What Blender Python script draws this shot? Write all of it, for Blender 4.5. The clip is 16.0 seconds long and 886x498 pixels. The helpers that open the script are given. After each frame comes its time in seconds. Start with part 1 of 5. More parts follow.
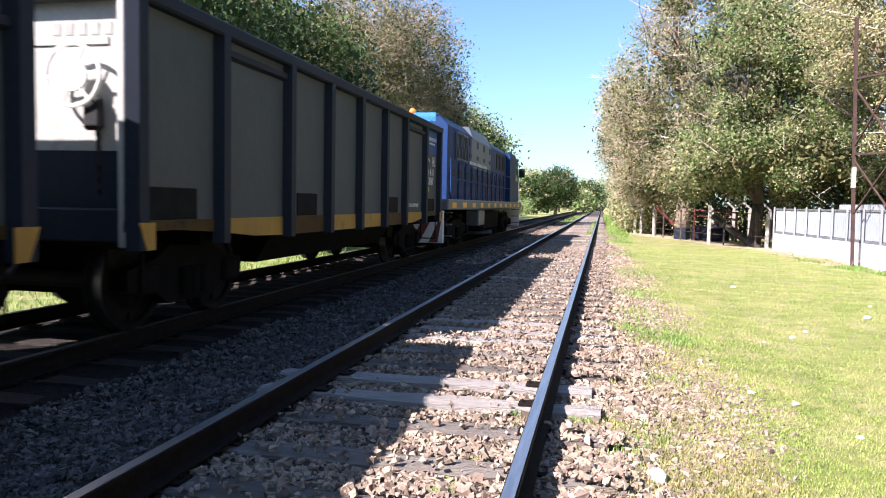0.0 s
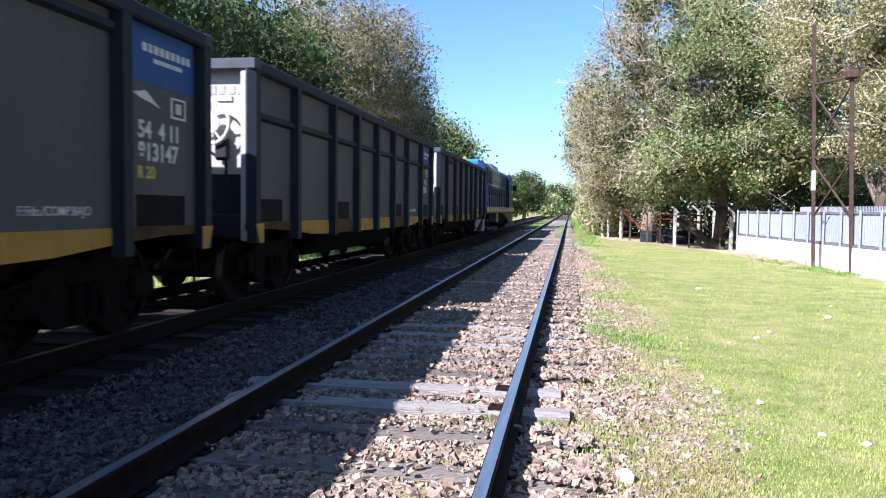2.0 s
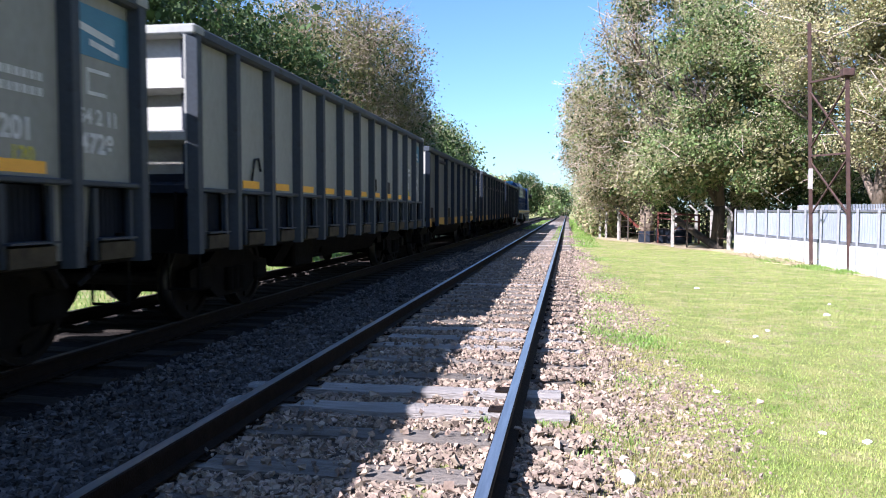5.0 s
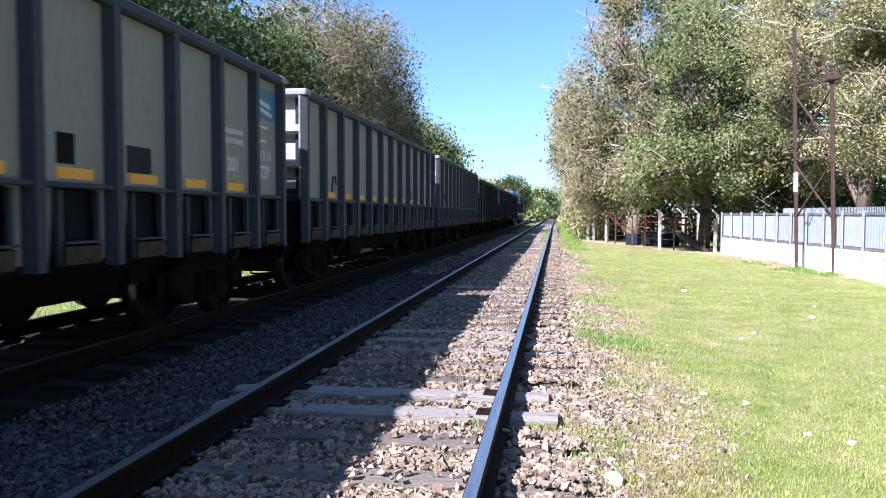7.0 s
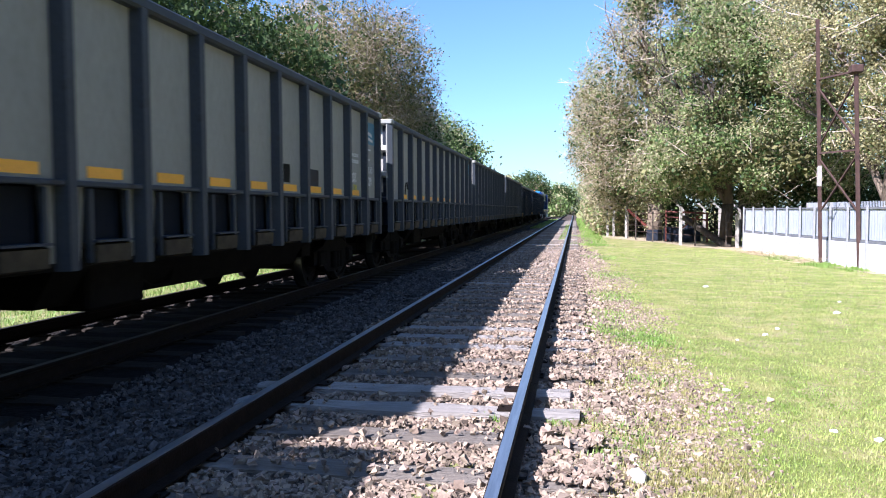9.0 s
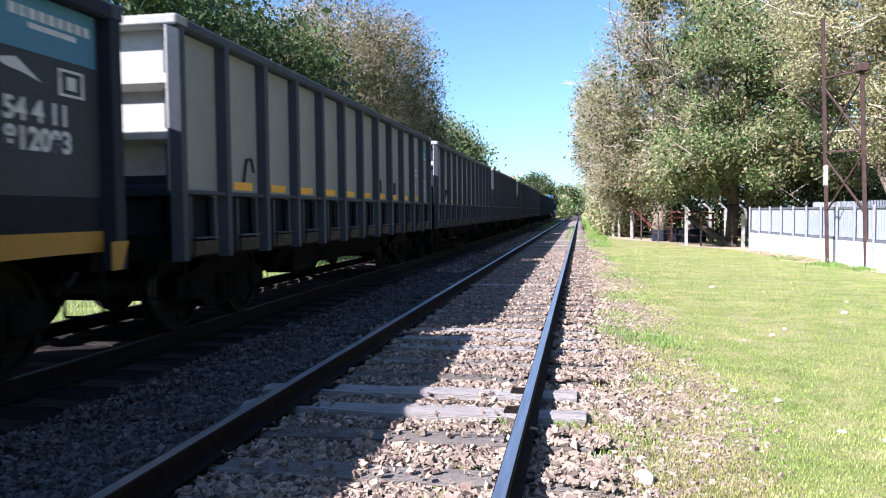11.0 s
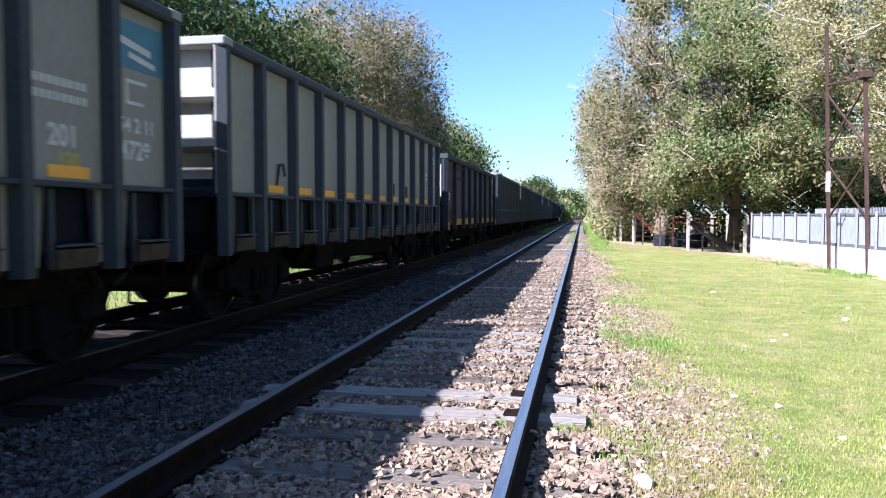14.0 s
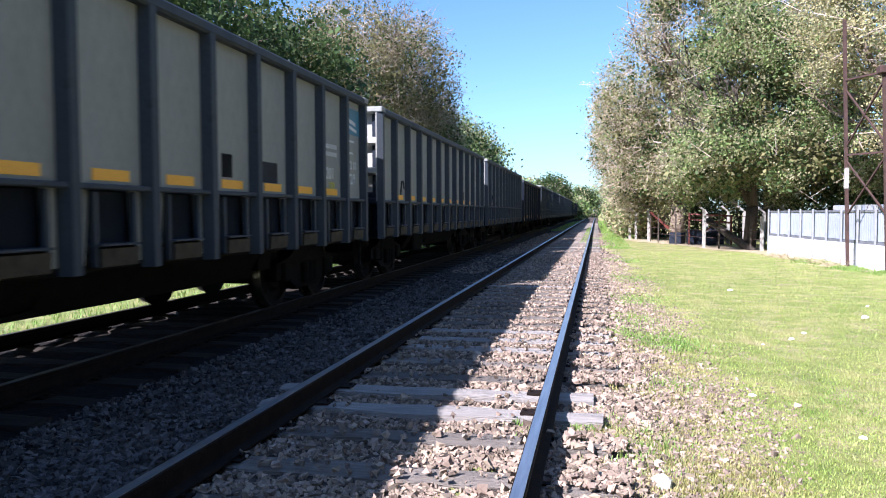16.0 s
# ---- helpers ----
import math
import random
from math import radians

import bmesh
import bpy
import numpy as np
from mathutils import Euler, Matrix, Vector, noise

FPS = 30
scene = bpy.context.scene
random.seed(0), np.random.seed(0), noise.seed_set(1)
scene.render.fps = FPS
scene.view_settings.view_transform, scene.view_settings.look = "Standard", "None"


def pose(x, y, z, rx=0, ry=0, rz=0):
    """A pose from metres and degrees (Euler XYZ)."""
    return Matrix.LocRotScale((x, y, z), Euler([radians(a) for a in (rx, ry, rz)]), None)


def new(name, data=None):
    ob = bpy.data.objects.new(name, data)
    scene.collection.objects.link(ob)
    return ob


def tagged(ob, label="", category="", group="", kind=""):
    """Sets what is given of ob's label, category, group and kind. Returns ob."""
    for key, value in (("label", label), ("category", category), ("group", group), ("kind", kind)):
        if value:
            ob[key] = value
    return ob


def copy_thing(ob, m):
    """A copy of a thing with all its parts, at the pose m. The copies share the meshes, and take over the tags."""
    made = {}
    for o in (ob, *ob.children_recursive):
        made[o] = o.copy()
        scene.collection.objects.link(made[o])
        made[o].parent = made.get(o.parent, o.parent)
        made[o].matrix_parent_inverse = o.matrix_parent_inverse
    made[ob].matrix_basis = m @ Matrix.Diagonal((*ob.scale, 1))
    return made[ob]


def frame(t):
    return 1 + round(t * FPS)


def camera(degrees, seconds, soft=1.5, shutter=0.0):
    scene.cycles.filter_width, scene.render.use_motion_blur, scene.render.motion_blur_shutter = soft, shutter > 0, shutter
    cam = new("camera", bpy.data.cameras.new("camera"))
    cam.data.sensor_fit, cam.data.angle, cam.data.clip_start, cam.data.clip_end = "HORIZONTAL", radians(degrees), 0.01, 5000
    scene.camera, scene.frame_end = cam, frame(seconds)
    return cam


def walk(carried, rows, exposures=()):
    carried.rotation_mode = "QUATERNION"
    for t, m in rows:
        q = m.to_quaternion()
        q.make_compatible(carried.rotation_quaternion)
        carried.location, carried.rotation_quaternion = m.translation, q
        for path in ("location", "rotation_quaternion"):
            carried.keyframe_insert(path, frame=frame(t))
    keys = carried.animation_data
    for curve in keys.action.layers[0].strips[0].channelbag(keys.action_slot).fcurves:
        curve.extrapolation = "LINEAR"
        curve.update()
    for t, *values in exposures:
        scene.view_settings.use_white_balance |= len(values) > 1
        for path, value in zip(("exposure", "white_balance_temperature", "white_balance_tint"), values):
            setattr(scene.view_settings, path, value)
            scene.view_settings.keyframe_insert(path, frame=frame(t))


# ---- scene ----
# camera: held in the hand beside the track; eye, then degrees of pitch, lean and heading
cam = camera(61.5, 16.0, 1.0, 0.2)
PATH = [
    (0.0, pose(0.352, -0.001, 1.240) @ pose(0, 0, 0, 86.46, 0, 11.96) @ pose(0, 0, 0, 0, 0, 1.12)),
    (0.5, pose(0.355, -0.008, 1.242) @ pose(0, 0, 0, 86.93, 0, 10.77) @ pose(0, 0, 0, 0, 0, 0.74)),
    (1.0, pose(0.355, -0.011, 1.236) @ pose(0, 0, 0, 86.82, 0, 10.10) @ pose(0, 0, 0, 0, 0, 0.89)),
    (1.5, pose(0.363, 0.005, 1.243) @ pose(0, 0, 0, 86.81, 0, 9.86) @ pose(0, 0, 0, 0, 0, 0.63)),
    (2.0, pose(0.359, -0.002, 1.239) @ pose(0, 0, 0, 86.88, 0, 9.61) @ pose(0, 0, 0, 0, 0, 0.71)),
    (2.5, pose(0.356, 0.001, 1.235) @ pose(0, 0, 0, 87.07, 0, 9.35) @ pose(0, 0, 0, 0, 0, 0.70)),
    (3.0, pose(0.350, -0.000, 1.242) @ pose(0, 0, 0, 87.09, 0, 9.54) @ pose(0, 0, 0, 0, 0, 0.31)),
    (3.5, pose(0.353, 0.003, 1.239) @ pose(0, 0, 0, 87.06, 0, 9.39) @ pose(0, 0, 0, 0, 0, 0.41)),
    (4.0, pose(0.354, 0.005, 1.241) @ pose(0, 0, 0, 87.06, 0, 9.64) @ pose(0, 0, 0, 0, 0, 0.08)),
    (6.5, pose(0.365, -0.004, 1.238) @ pose(0, 0, 0, 87.15, 0, 8.85) @ pose(0, 0, 0, 0, 0, 0.11)),
    (7.0, pose(0.360, 0.000, 1.238) @ pose(0, 0, 0, 87.29, 0, 8.57) @ pose(0, 0, 0, 0, 0, 0.10)),
    (7.5, pose(0.359, 0.002, 1.238) @ pose(0, 0, 0, 87.04, 0, 8.46) @ pose(0, 0, 0, 0, 0, 0.12)),
    (8.0, pose(0.347, 0.008, 1.236) @ pose(0, 0, 0, 86.98, 0, 9.03) @ pose(0, 0, 0, 0, 0, -0.02)),
    (8.5, pose(0.349, -0.001, 1.238) @ pose(0, 0, 0, 87.04, 0, 9.97) @ pose(0, 0, 0, 0, 0, 0.01)),
    (9.0, pose(0.351, 0.001, 1.237) @ pose(0, 0, 0, 87.04, 0, 10.03) @ pose(0, 0, 0, 0, 0, -0.26)),
    (11.5, pose(0.345, 0.003, 1.238) @ pose(0, 0, 0, 87.25, 0, 10.49) @ pose(0, 0, 0, 0, 0, -0.57)),
    (12.0, pose(0.342, -0.001, 1.238) @ pose(0, 0, 0, 87.41, 0, 10.64) @ pose(0, 0, 0, 0, 0, -0.31)),
    (12.5, pose(0.349, 0.001, 1.240) @ pose(0, 0, 0, 87.42, 0, 10.55) @ pose(0, 0, 0, 0, 0, -0.21)),
    (13.0, pose(0.350, -0.004, 1.243) @ pose(0, 0, 0, 87.48, 0, 10.71) @ pose(0, 0, 0, 0, 0, -0.08)),
    (13.5, pose(0.353, 0.004, 1.242) @ pose(0, 0, 0, 87.42, 0, 10.86) @ pose(0, 0, 0, 0, 0, -0.23)),
    (14.0, pose(0.348, 0.002, 1.233) @ pose(0, 0, 0, 87.37, 0, 10.54) @ pose(0, 0, 0, 0, 0, 0.02)),
    (14.5, pose(0.346, 0.005, 1.237) @ pose(0, 0, 0, 87.02, 0, 10.74) @ pose(0, 0, 0, 0, 0, 0.19)),
    (15.0, pose(0.337, 0.006, 1.240) @ pose(0, 0, 0, 87.26, 0, 10.93) @ pose(0, 0, 0, 0, 0, -0.12)),
    (15.5, pose(0.341, 0.001, 1.239) @ pose(0, 0, 0, 87.45, 0, 11.30) @ pose(0, 0, 0, 0, 0, -0.03)),
    (16.0, pose(0.336, 0.002, 1.241) @ pose(0, 0, 0, 87.24, 0, 11.63) @ pose(0, 0, 0, 0, 0, -0.25)),
]
walk(cam, PATH, [(0, 1.70, 6250, 24), (0.6, 1.61, 5900, 23), (1.5, 1.57, 5700, 22), (16, 1.60, 5700, 23)])

# ---- world, sun, exposure ----
SUN = Vector((0.795, 0.95, -1.0)).normalized()
world = bpy.data.worlds.new("world")
scene.world = world
world.use_nodes = True
wn = world.node_tree.nodes
sky = wn.new("ShaderNodeTexSky")
sky.sky_type = "NISHITA"
sky.sun_disc = False
sky.sun_elevation = math.asin(-SUN.z)
sky.sun_rotation = radians(219.9)
sky.air_density, sky.dust_density, sky.ozone_density = 1.0, 0.7, 0.8
wn["Background"].inputs["Strength"].default_value = 0.051
tint = wn.new("ShaderNodeMix")
tint.data_type, tint.blend_type = "RGBA", "MULTIPLY"
tint.inputs["Factor"].default_value = 1.0
tint.inputs["B"].default_value = (0.92, 1.24, 1.42, 1)
world.node_tree.links.new(sky.outputs["Color"], tint.inputs["A"])
world.node_tree.links.new(tint.outputs["Result"], wn["Background"].inputs["Color"])
sun_data = bpy.data.lights.new("sun", "SUN")
sun_data.energy, sun_data.angle, sun_data.color = 5.0, radians(0.53), (1.0, 0.93, 0.83)
sun = new("sun", sun_data)
sun.rotation_euler = SUN.to_track_quat("-Z", "Y").to_euler()
sun.location = (-30, -30, 40)


# ---- materials ----
def material(name, c1, c2, scale=8.0, rough=0.7, metal=0.0, bump=0.2, fine=90.0, stain=None, stain_scale=1.2, island=0.0,
             rand=0.0, stretch=(1, 1, 1), thin=0.0, spec=0.5, bump_dist=0.01, stain_lo=0.55):
    m = bpy.data.materials.new(name)
    m.use_nodes = True
    nt = m.node_tree
    n, l = nt.nodes, nt.links
    b = n["Principled BSDF"]
    tc = n.new("ShaderNodeTexCoord")
    mp = n.new("ShaderNodeMapping")
    mp.inputs["Scale"].default_value = stretch
    l.new(tc.outputs["Object"], mp.inputs["Vector"])
    a = n.new("ShaderNodeTexNoise")
    a.inputs["Scale"].default_value, a.inputs["Detail"].default_value, a.inputs["Roughness"].default_value = scale, 6, 0.65
    l.new(mp.outputs["Vector"], a.inputs["Vector"])
    f = n.new("ShaderNodeTexNoise")
    f.inputs["Scale"].default_value, f.inputs["Detail"].default_value = fine, 4
    l.new(mp.outputs["Vector"], f.inputs["Vector"])
    ramp = n.new("ShaderNodeValToRGB")
    ramp.color_ramp.elements[0].position, ramp.color_ramp.elements[1].position = 0.32, 0.68
    ramp.color_ramp.elements[0].color, ramp.color_ramp.elements[1].color = (*c1, 1), (*c2, 1)
    l.new(a.outputs["Fac"], ramp.inputs["Fac"])
    col = ramp.outputs["Color"]
    hs = n.new("ShaderNodeHueSaturation")
    l.new(col, hs.inputs["Color"])
    mr = n.new("ShaderNodeMapRange")
    mr.inputs["To Min"].default_value, mr.inputs["To Max"].default_value = 0.8, 1.2
    l.new(f.outputs["Fac"], mr.inputs["Value"])
    val = mr.outputs["Result"]
    if island or rand:
        src = n.new("ShaderNodeNewGeometry").outputs["Random Per Island"] if island else n.new("ShaderNodeObjectInfo").outputs["Random"]
        k = island or rand
        m2 = n.new("ShaderNodeMapRange")
        m2.inputs["To Min"].default_value, m2.inputs["To Max"].default_value = 1 - k, 1 + k
        l.new(src, m2.inputs["Value"])
        mu = n.new("ShaderNodeMath")
        mu.operation = "MULTIPLY"
        l.new(val, mu.inputs[0])
        l.new(m2.outputs["Result"], mu.inputs[1])
        val = mu.outputs[0]
        if island:
            m3 = n.new("ShaderNodeMapRange")
            m3.inputs["To Min"].default_value, m3.inputs["To Max"].default_value = 0.487, 0.513
            m4 = n.new("ShaderNodeMath")
            m4.operation = "FRACT"
            m5 = n.new("ShaderNodeMath")
            m5.operation = "MULTIPLY"
            m5.inputs[1].default_value = 17.3
            l.new(src, m5.inputs[0])
            l.new(m5.outputs[0], m4.inputs[0])
            l.new(m4.outputs[0], m3.inputs["Value"])
            l.new(m3.outputs["Result"], hs.inputs["Hue"])
    l.new(val, hs.inputs["Value"])
    col = hs.outputs["Color"]
    if stain:
        s = n.new("ShaderNodeTexNoise")
        s.inputs["Scale"].default_value, s.inputs["Detail"].default_value, s.inputs["Roughness"].default_value = stain_scale, 8, 0.7
        l.new(mp.outputs["Vector"], s.inputs["Vector"])
        r2 = n.new("ShaderNodeValToRGB")
        r2.color_ramp.elements[0].position, r2.color_ramp.elements[1].position = stain_lo, stain_lo + 0.14
        l.new(s.outputs["Fac"], r2.inputs["Fac"])
        mx = n.new("ShaderNodeMix")
        mx.data_type = "RGBA"
        l.new(r2.outputs["Color"], mx.inputs["Factor"])
        l.new(col, mx.inputs["A"])
        mx.inputs["B"].default_value = (*stain, 1)
        col = mx.outputs["Result"]
    l.new(col, b.inputs["Base Color"])
    b.inputs["Roughness"].default_value, b.inputs["Metallic"].default_value = rough, metal
    b.inputs["Specular IOR Level"].default_value = spec
    if bump:
        bp = n.new("ShaderNodeBump")
        bp.inputs["Strength"].default_value, bp.inputs["Distance"].default_value = bump, bump_dist
        l.new(f.outputs["Fac"], bp.inputs["Height"])
        l.new(bp.outputs["Normal"], b.inputs["Normal"])
    if thin:
        tr = n.new("ShaderNodeBsdfTranslucent")
        l.new(col, tr.inputs["Color"])
        mix = n.new("ShaderNodeMixShader")
        mix.inputs["Fac"].default_value = thin
        l.new(b.outputs["BSDF"], mix.inputs[1])
        l.new(tr.outputs["BSDF"], mix.inputs[2])
        l.new(mix.outputs["Shader"], n["Material Output"].inputs["Surface"])
    return m


M = {}
M["grass"] = material("lawn", (0.168, 0.2184, 0.045), (0.378, 0.364, 0.13), 2.2, 0.9, bump=1.0, fine=120, stain=(0.399, 0.3328, 0.19), stain_scale=2.5, bump_dist=0.03, stain_lo=0.5)
M["blade"] = material("grass_blade", (0.1665, 0.2703, 0.0380), (0.3870, 0.4386, 0.1330), 0.8, 0.6, bump=0, island=0.35, thin=0.3, stain=(0.44, 0.39, 0.20), stain_scale=1.1, stain_lo=0.52)
M["weed"] = material("weed_blade", (0.126, 0.24, 0.036), (0.252, 0.37, 0.09), 2.0, 0.6, bump=0, island=0.3, thin=0.3)
M["bed"] = material("ballast_fines", (0.0562, 0.0465, 0.0413), (0.1275, 0.1013, 0.0840), 14, 0.95, bump=1.0, fine=45, bump_dist=0.04, stain=(0.055, 0.047, 0.04), stain_scale=3, spec=0.15)
M["stone"] = material("ballast_stone", (0.1794, 0.1368, 0.1064), (0.3535, 0.2825, 0.2213), 5, 0.9, bump=0.4, fine=80, island=0.42, spec=0.2)
# Dark copy of the ballast stone: train shade put into the colour.
M["shade_stone"] = material("shade_dark_ballast_stone", (0.0580, 0.0535, 0.0518), (0.1450, 0.1312, 0.1251), 5, 0.85, bump=0.4, fine=80, island=0.55, spec=0.12)
M["earth"] = material("bare_earth", (0.30, 0.24, 0.15), (0.45, 0.37, 0.25), 4, 0.95, bump=0.6, fine=50, bump_dist=0.02, stain=(0.16, 0.20, 0.06), stain_scale=1.5)
M["sleeper"] = material("weathered_timber", (0.124, 0.1054, 0.0899), (0.2232, 0.1984, 0.1736), 3, 0.9, bump=0.9, fine=22, stretch=(0.5, 9, 9), rand=0.25, stain=(0.0682, 0.0527, 0.0434), stain_scale=2.0, bump_dist=0.02)
M["sleeper_pale"] = material("bleached_timber", (0.2460, 0.2242, 0.2098), (0.3762, 0.3544, 0.3327), 3, 0.9, bump=0.9, fine=22, stretch=(0.5, 9, 9), stain=(0.151, 0.1321, 0.1195), stain_scale=2.0, bump_dist=0.02)
# Timber and bed below the train, with its shade put into their colours.
M["sleeper_shade"] = material("shade_dark_timber", (0.030, 0.026, 0.023), (0.065, 0.056, 0.05), 3, 0.85, bump=0.9, fine=22, stretch=(0.5, 9, 9), bump_dist=0.02, spec=0.1)
M["bed_shade"] = material("shade_dark_ballast", (0.0112, 0.01, 0.0102), (0.0288, 0.0248, 0.0238), 14, 0.95, bump=1.0, fine=45, bump_dist=0.04, spec=0.1)
# Rust colour lowered to near black: the rails' shaded sides are painted in.
M["rail_side"] = material("rusty_shade_dark_rail", (0.0105, 0.0072, 0.0059), (0.0229, 0.0154, 0.0118), 12, 0.8, 0.3, 0.4, spec=0.15)
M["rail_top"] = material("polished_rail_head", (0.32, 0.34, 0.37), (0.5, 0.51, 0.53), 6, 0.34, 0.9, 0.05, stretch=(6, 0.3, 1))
# Far rail heads: darkened and dulled to stand for shade under the train.
M["rail_shaded"] = material("shade_dark_rail_head", (0.05, 0.045, 0.04), (0.10, 0.09, 0.08), 6, 0.55, 0.6, 0.1)
M["grey_a"] = material("weathered_grey_paint", (0.0550, 0.0644, 0.0697), (0.0725, 0.0822, 0.0883), 1.3, 0.6, bump=0.12, fine=35, stain=(0.04629, 0.04537, 0.04166), stain_scale=1.0, stretch=(1, 1, 0.35), stain_lo=0.58, spec=0.25)
M["grey_c"] = material("dark_slate_paint", (0.0327, 0.0417, 0.0502), (0.0464, 0.0570, 0.0670), 1.3, 0.6, bump=0.12, fine=35, stain=(0.02527, 0.02592, 0.02657), stain_scale=1.0, stretch=(1, 1, 0.35), stain_lo=0.58, spec=0.2)
M["grey_b"] = material("light_grey_paint", (0.2326, 0.2384, 0.2210), (0.2906, 0.2964, 0.2790), 1.2, 0.55, bump=0.1, fine=35, stain=(0.1109, 0.1073, 0.09657), stain_scale=0.9, stretch=(1, 1, 0.35), stain_lo=0.6, spec=0.25)
# Posts' shaded faces put into both post colours, darker and bluer than panels.
M["rib_a"] = material("shade_dark_post_paint", (0.0108, 0.0151, 0.0254), (0.0178, 0.0240, 0.0381), 2, 0.6, bump=0.12, fine=35, stain=(0.01296, 0.01224, 0.01368), stain_scale=2, spec=0.15)
M["rib_b"] = material("shaded_grey_post_paint", (0.0376, 0.0474, 0.0610), (0.0577, 0.0682, 0.0824), 2, 0.6, bump=0.12, fine=35, stain=(0.02827, 0.02625, 0.02424), stain_scale=2, spec=0.18)
M["end_white"] = material("pale_end_paint", (0.2952, 0.2952, 0.2775), (0.366, 0.366, 0.3483), 2, 0.6, bump=0.1, fine=35, stain=(0.248, 0.2362, 0.2125), stain_scale=2.2)
M["dark_band"] = material("blue_black_band", (0.0081, 0.0099, 0.01575), (0.013, 0.0155, 0.022), 3, 0.6, bump=0.1, spec=0.12)
M["yellow"] = material("yellow_sill_paint", (0.306, 0.153, 0.01147), (0.3978, 0.2142, 0.0153), 2.5, 0.6, bump=0.15, stain=(0.153, 0.0918, 0.03825), stain_scale=2.2, stretch=(1, 1, 0.6), stain_lo=0.56)
M["yellow_dirty"] = material("grimy_yellow_sill", (0.056, 0.0308, 0.0112), (0.112, 0.0616, 0.014), 2.5, 0.7, bump=0.15, stain=(0.028, 0.0196, 0.014), stain_scale=2.5, stain_lo=0.5, spec=0.15)
M["yellow_mark"] = material("reflective_yellow", (0.7875, 0.3654, 0.016), (0.8925, 0.435, 0.024), 3, 0.4, bump=0.05)
M["blue_sign"] = material("blue_sign_paint", (0.009, 0.054, 0.216), (0.018, 0.078, 0.27), 2, 0.5, bump=0.05, spec=0.25)
M["cyan_sign"] = material("pale_blue_sign_paint", (0.035, 0.154, 0.252), (0.056, 0.196, 0.294), 2, 0.5, bump=0.05)
M["letter"] = material("white_stencil_paint", (0.5, 0.52, 0.54), (0.62, 0.63, 0.64), 9, 0.6, bump=0.05, stain=(0.32, 0.33, 0.33), stain_scale=7)
M["letter_y"] = material("yellow_stencil_paint", (0.42, 0.38, 0.05), (0.5, 0.45, 0.07), 9, 0.6, bump=0.05)
# Near black: the shade below the wagons is put into this colour.
M["under"] = material("shade_dark_underframe", (0.006, 0.0054, 0.0054), (0.0132, 0.012, 0.0108), 6, 0.85, 0.1, 0.4, spec=0.05)
# Wheel steel darkened likewise, to sink into the underframe shade.
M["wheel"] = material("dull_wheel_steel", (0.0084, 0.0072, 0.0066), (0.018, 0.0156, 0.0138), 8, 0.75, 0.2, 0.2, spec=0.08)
M["tyre"] = material("bright_wheel_tread", (0.1225, 0.1190, 0.1120), (0.1750, 0.1680, 0.1610), 8, 0.35, 0.8, 0.05)
M["black"] = material("black_paint", (0.012, 0.012, 0.014), (0.03, 0.03, 0.032), 5, 0.6, bump=0.15, spec=0.15)
M["grime"] = material("brown_caked_grime", (0.0396, 0.0342, 0.0270), (0.1080, 0.0900, 0.0612), 3, 0.85, bump=0.3, stain=(0.015, 0.014, 0.013), stain_scale=2.5, spec=0.1)
M["dry_blade"] = material("dry_grass_blade", (0.22, 0.225, 0.06), (0.46, 0.41, 0.19), 2.2, 0.7, bump=0, island=0.35, thin=0.3)
M["hatch"] = material("tarred_patch", (0.0063, 0.0063, 0.00693), (0.01418, 0.01354, 0.01323), 4, 0.75, bump=0.2, spec=0.08)
M["blue"] = material("locomotive_blue", (0.0045, 0.024, 0.095), (0.0075, 0.037, 0.13), 1.2, 0.55, bump=0.05, fine=40, stain=(0.006, 0.02, 0.07), stain_scale=1.2, spec=0.2)
M["sky_blue"] = material("light_blue_hood_paint", (0.021, 0.182, 0.434), (0.035, 0.224, 0.49), 1.2, 0.4, bump=0.05)
M["loco_grey"] = material("locomotive_grey", (0.072, 0.0864, 0.1056), (0.1008, 0.1152, 0.1368), 1.5, 0.45, bump=0.05)
# Red lowered to carry tree shade on the yard frame; pilot stripes share it.
M["red"] = material("faded_shade_dark_red_paint", (0.10, 0.022, 0.018), (0.16, 0.045, 0.035), 3, 0.6, bump=0.15)
M["white"] = material("white_paint", (0.68, 0.68, 0.66), (0.8, 0.8, 0.78), 3, 0.55, bump=0.1)
M["orange"] = material("orange_beacon", (0.7, 0.2, 0.03), (0.8, 0.28, 0.05), 3, 0.3, bump=0)
M["glass"] = material("cab_glass", (0.35, 0.42, 0.45), (0.45, 0.5, 0.52), 2, 0.05, 0.0, 0, spec=1.0)
M["bark"] = material("bark", (0.10, 0.075, 0.055), (0.21, 0.165, 0.125), 5, 0.95, bump=1.0, fine=18, stretch=(1, 1, 0.25), bump_dist=0.03)
M["bark_dark"] = material("dark_bark", (0.035, 0.028, 0.022), (0.085, 0.068, 0.054), 5, 0.95, bump=1.0, fine=18, stretch=(1, 1, 0.25), bump_dist=0.03)
M["twig"] = material("pale_twig", (0.3380, 0.2730, 0.2210), (0.4940, 0.4160, 0.3510), 5, 0.9, bump=0.2)
LEAF = dict(scale=0.5, rough=0.55, bump=0, thin=0.35, spec=0.25)
# Real dark foliage, and painted shade inside crowns and behind the yard.
M["leaf_dark"] = material("dark_and_shade_leaf", (0.0304, 0.0580, 0.0179), (0.0662, 0.1076, 0.0331), island=0.3, **LEAF)
M["leaf_green"] = material("green_leaf", (0.1473, 0.227, 0.07475), (0.2806, 0.3559, 0.1375), island=0.3, **LEAF)
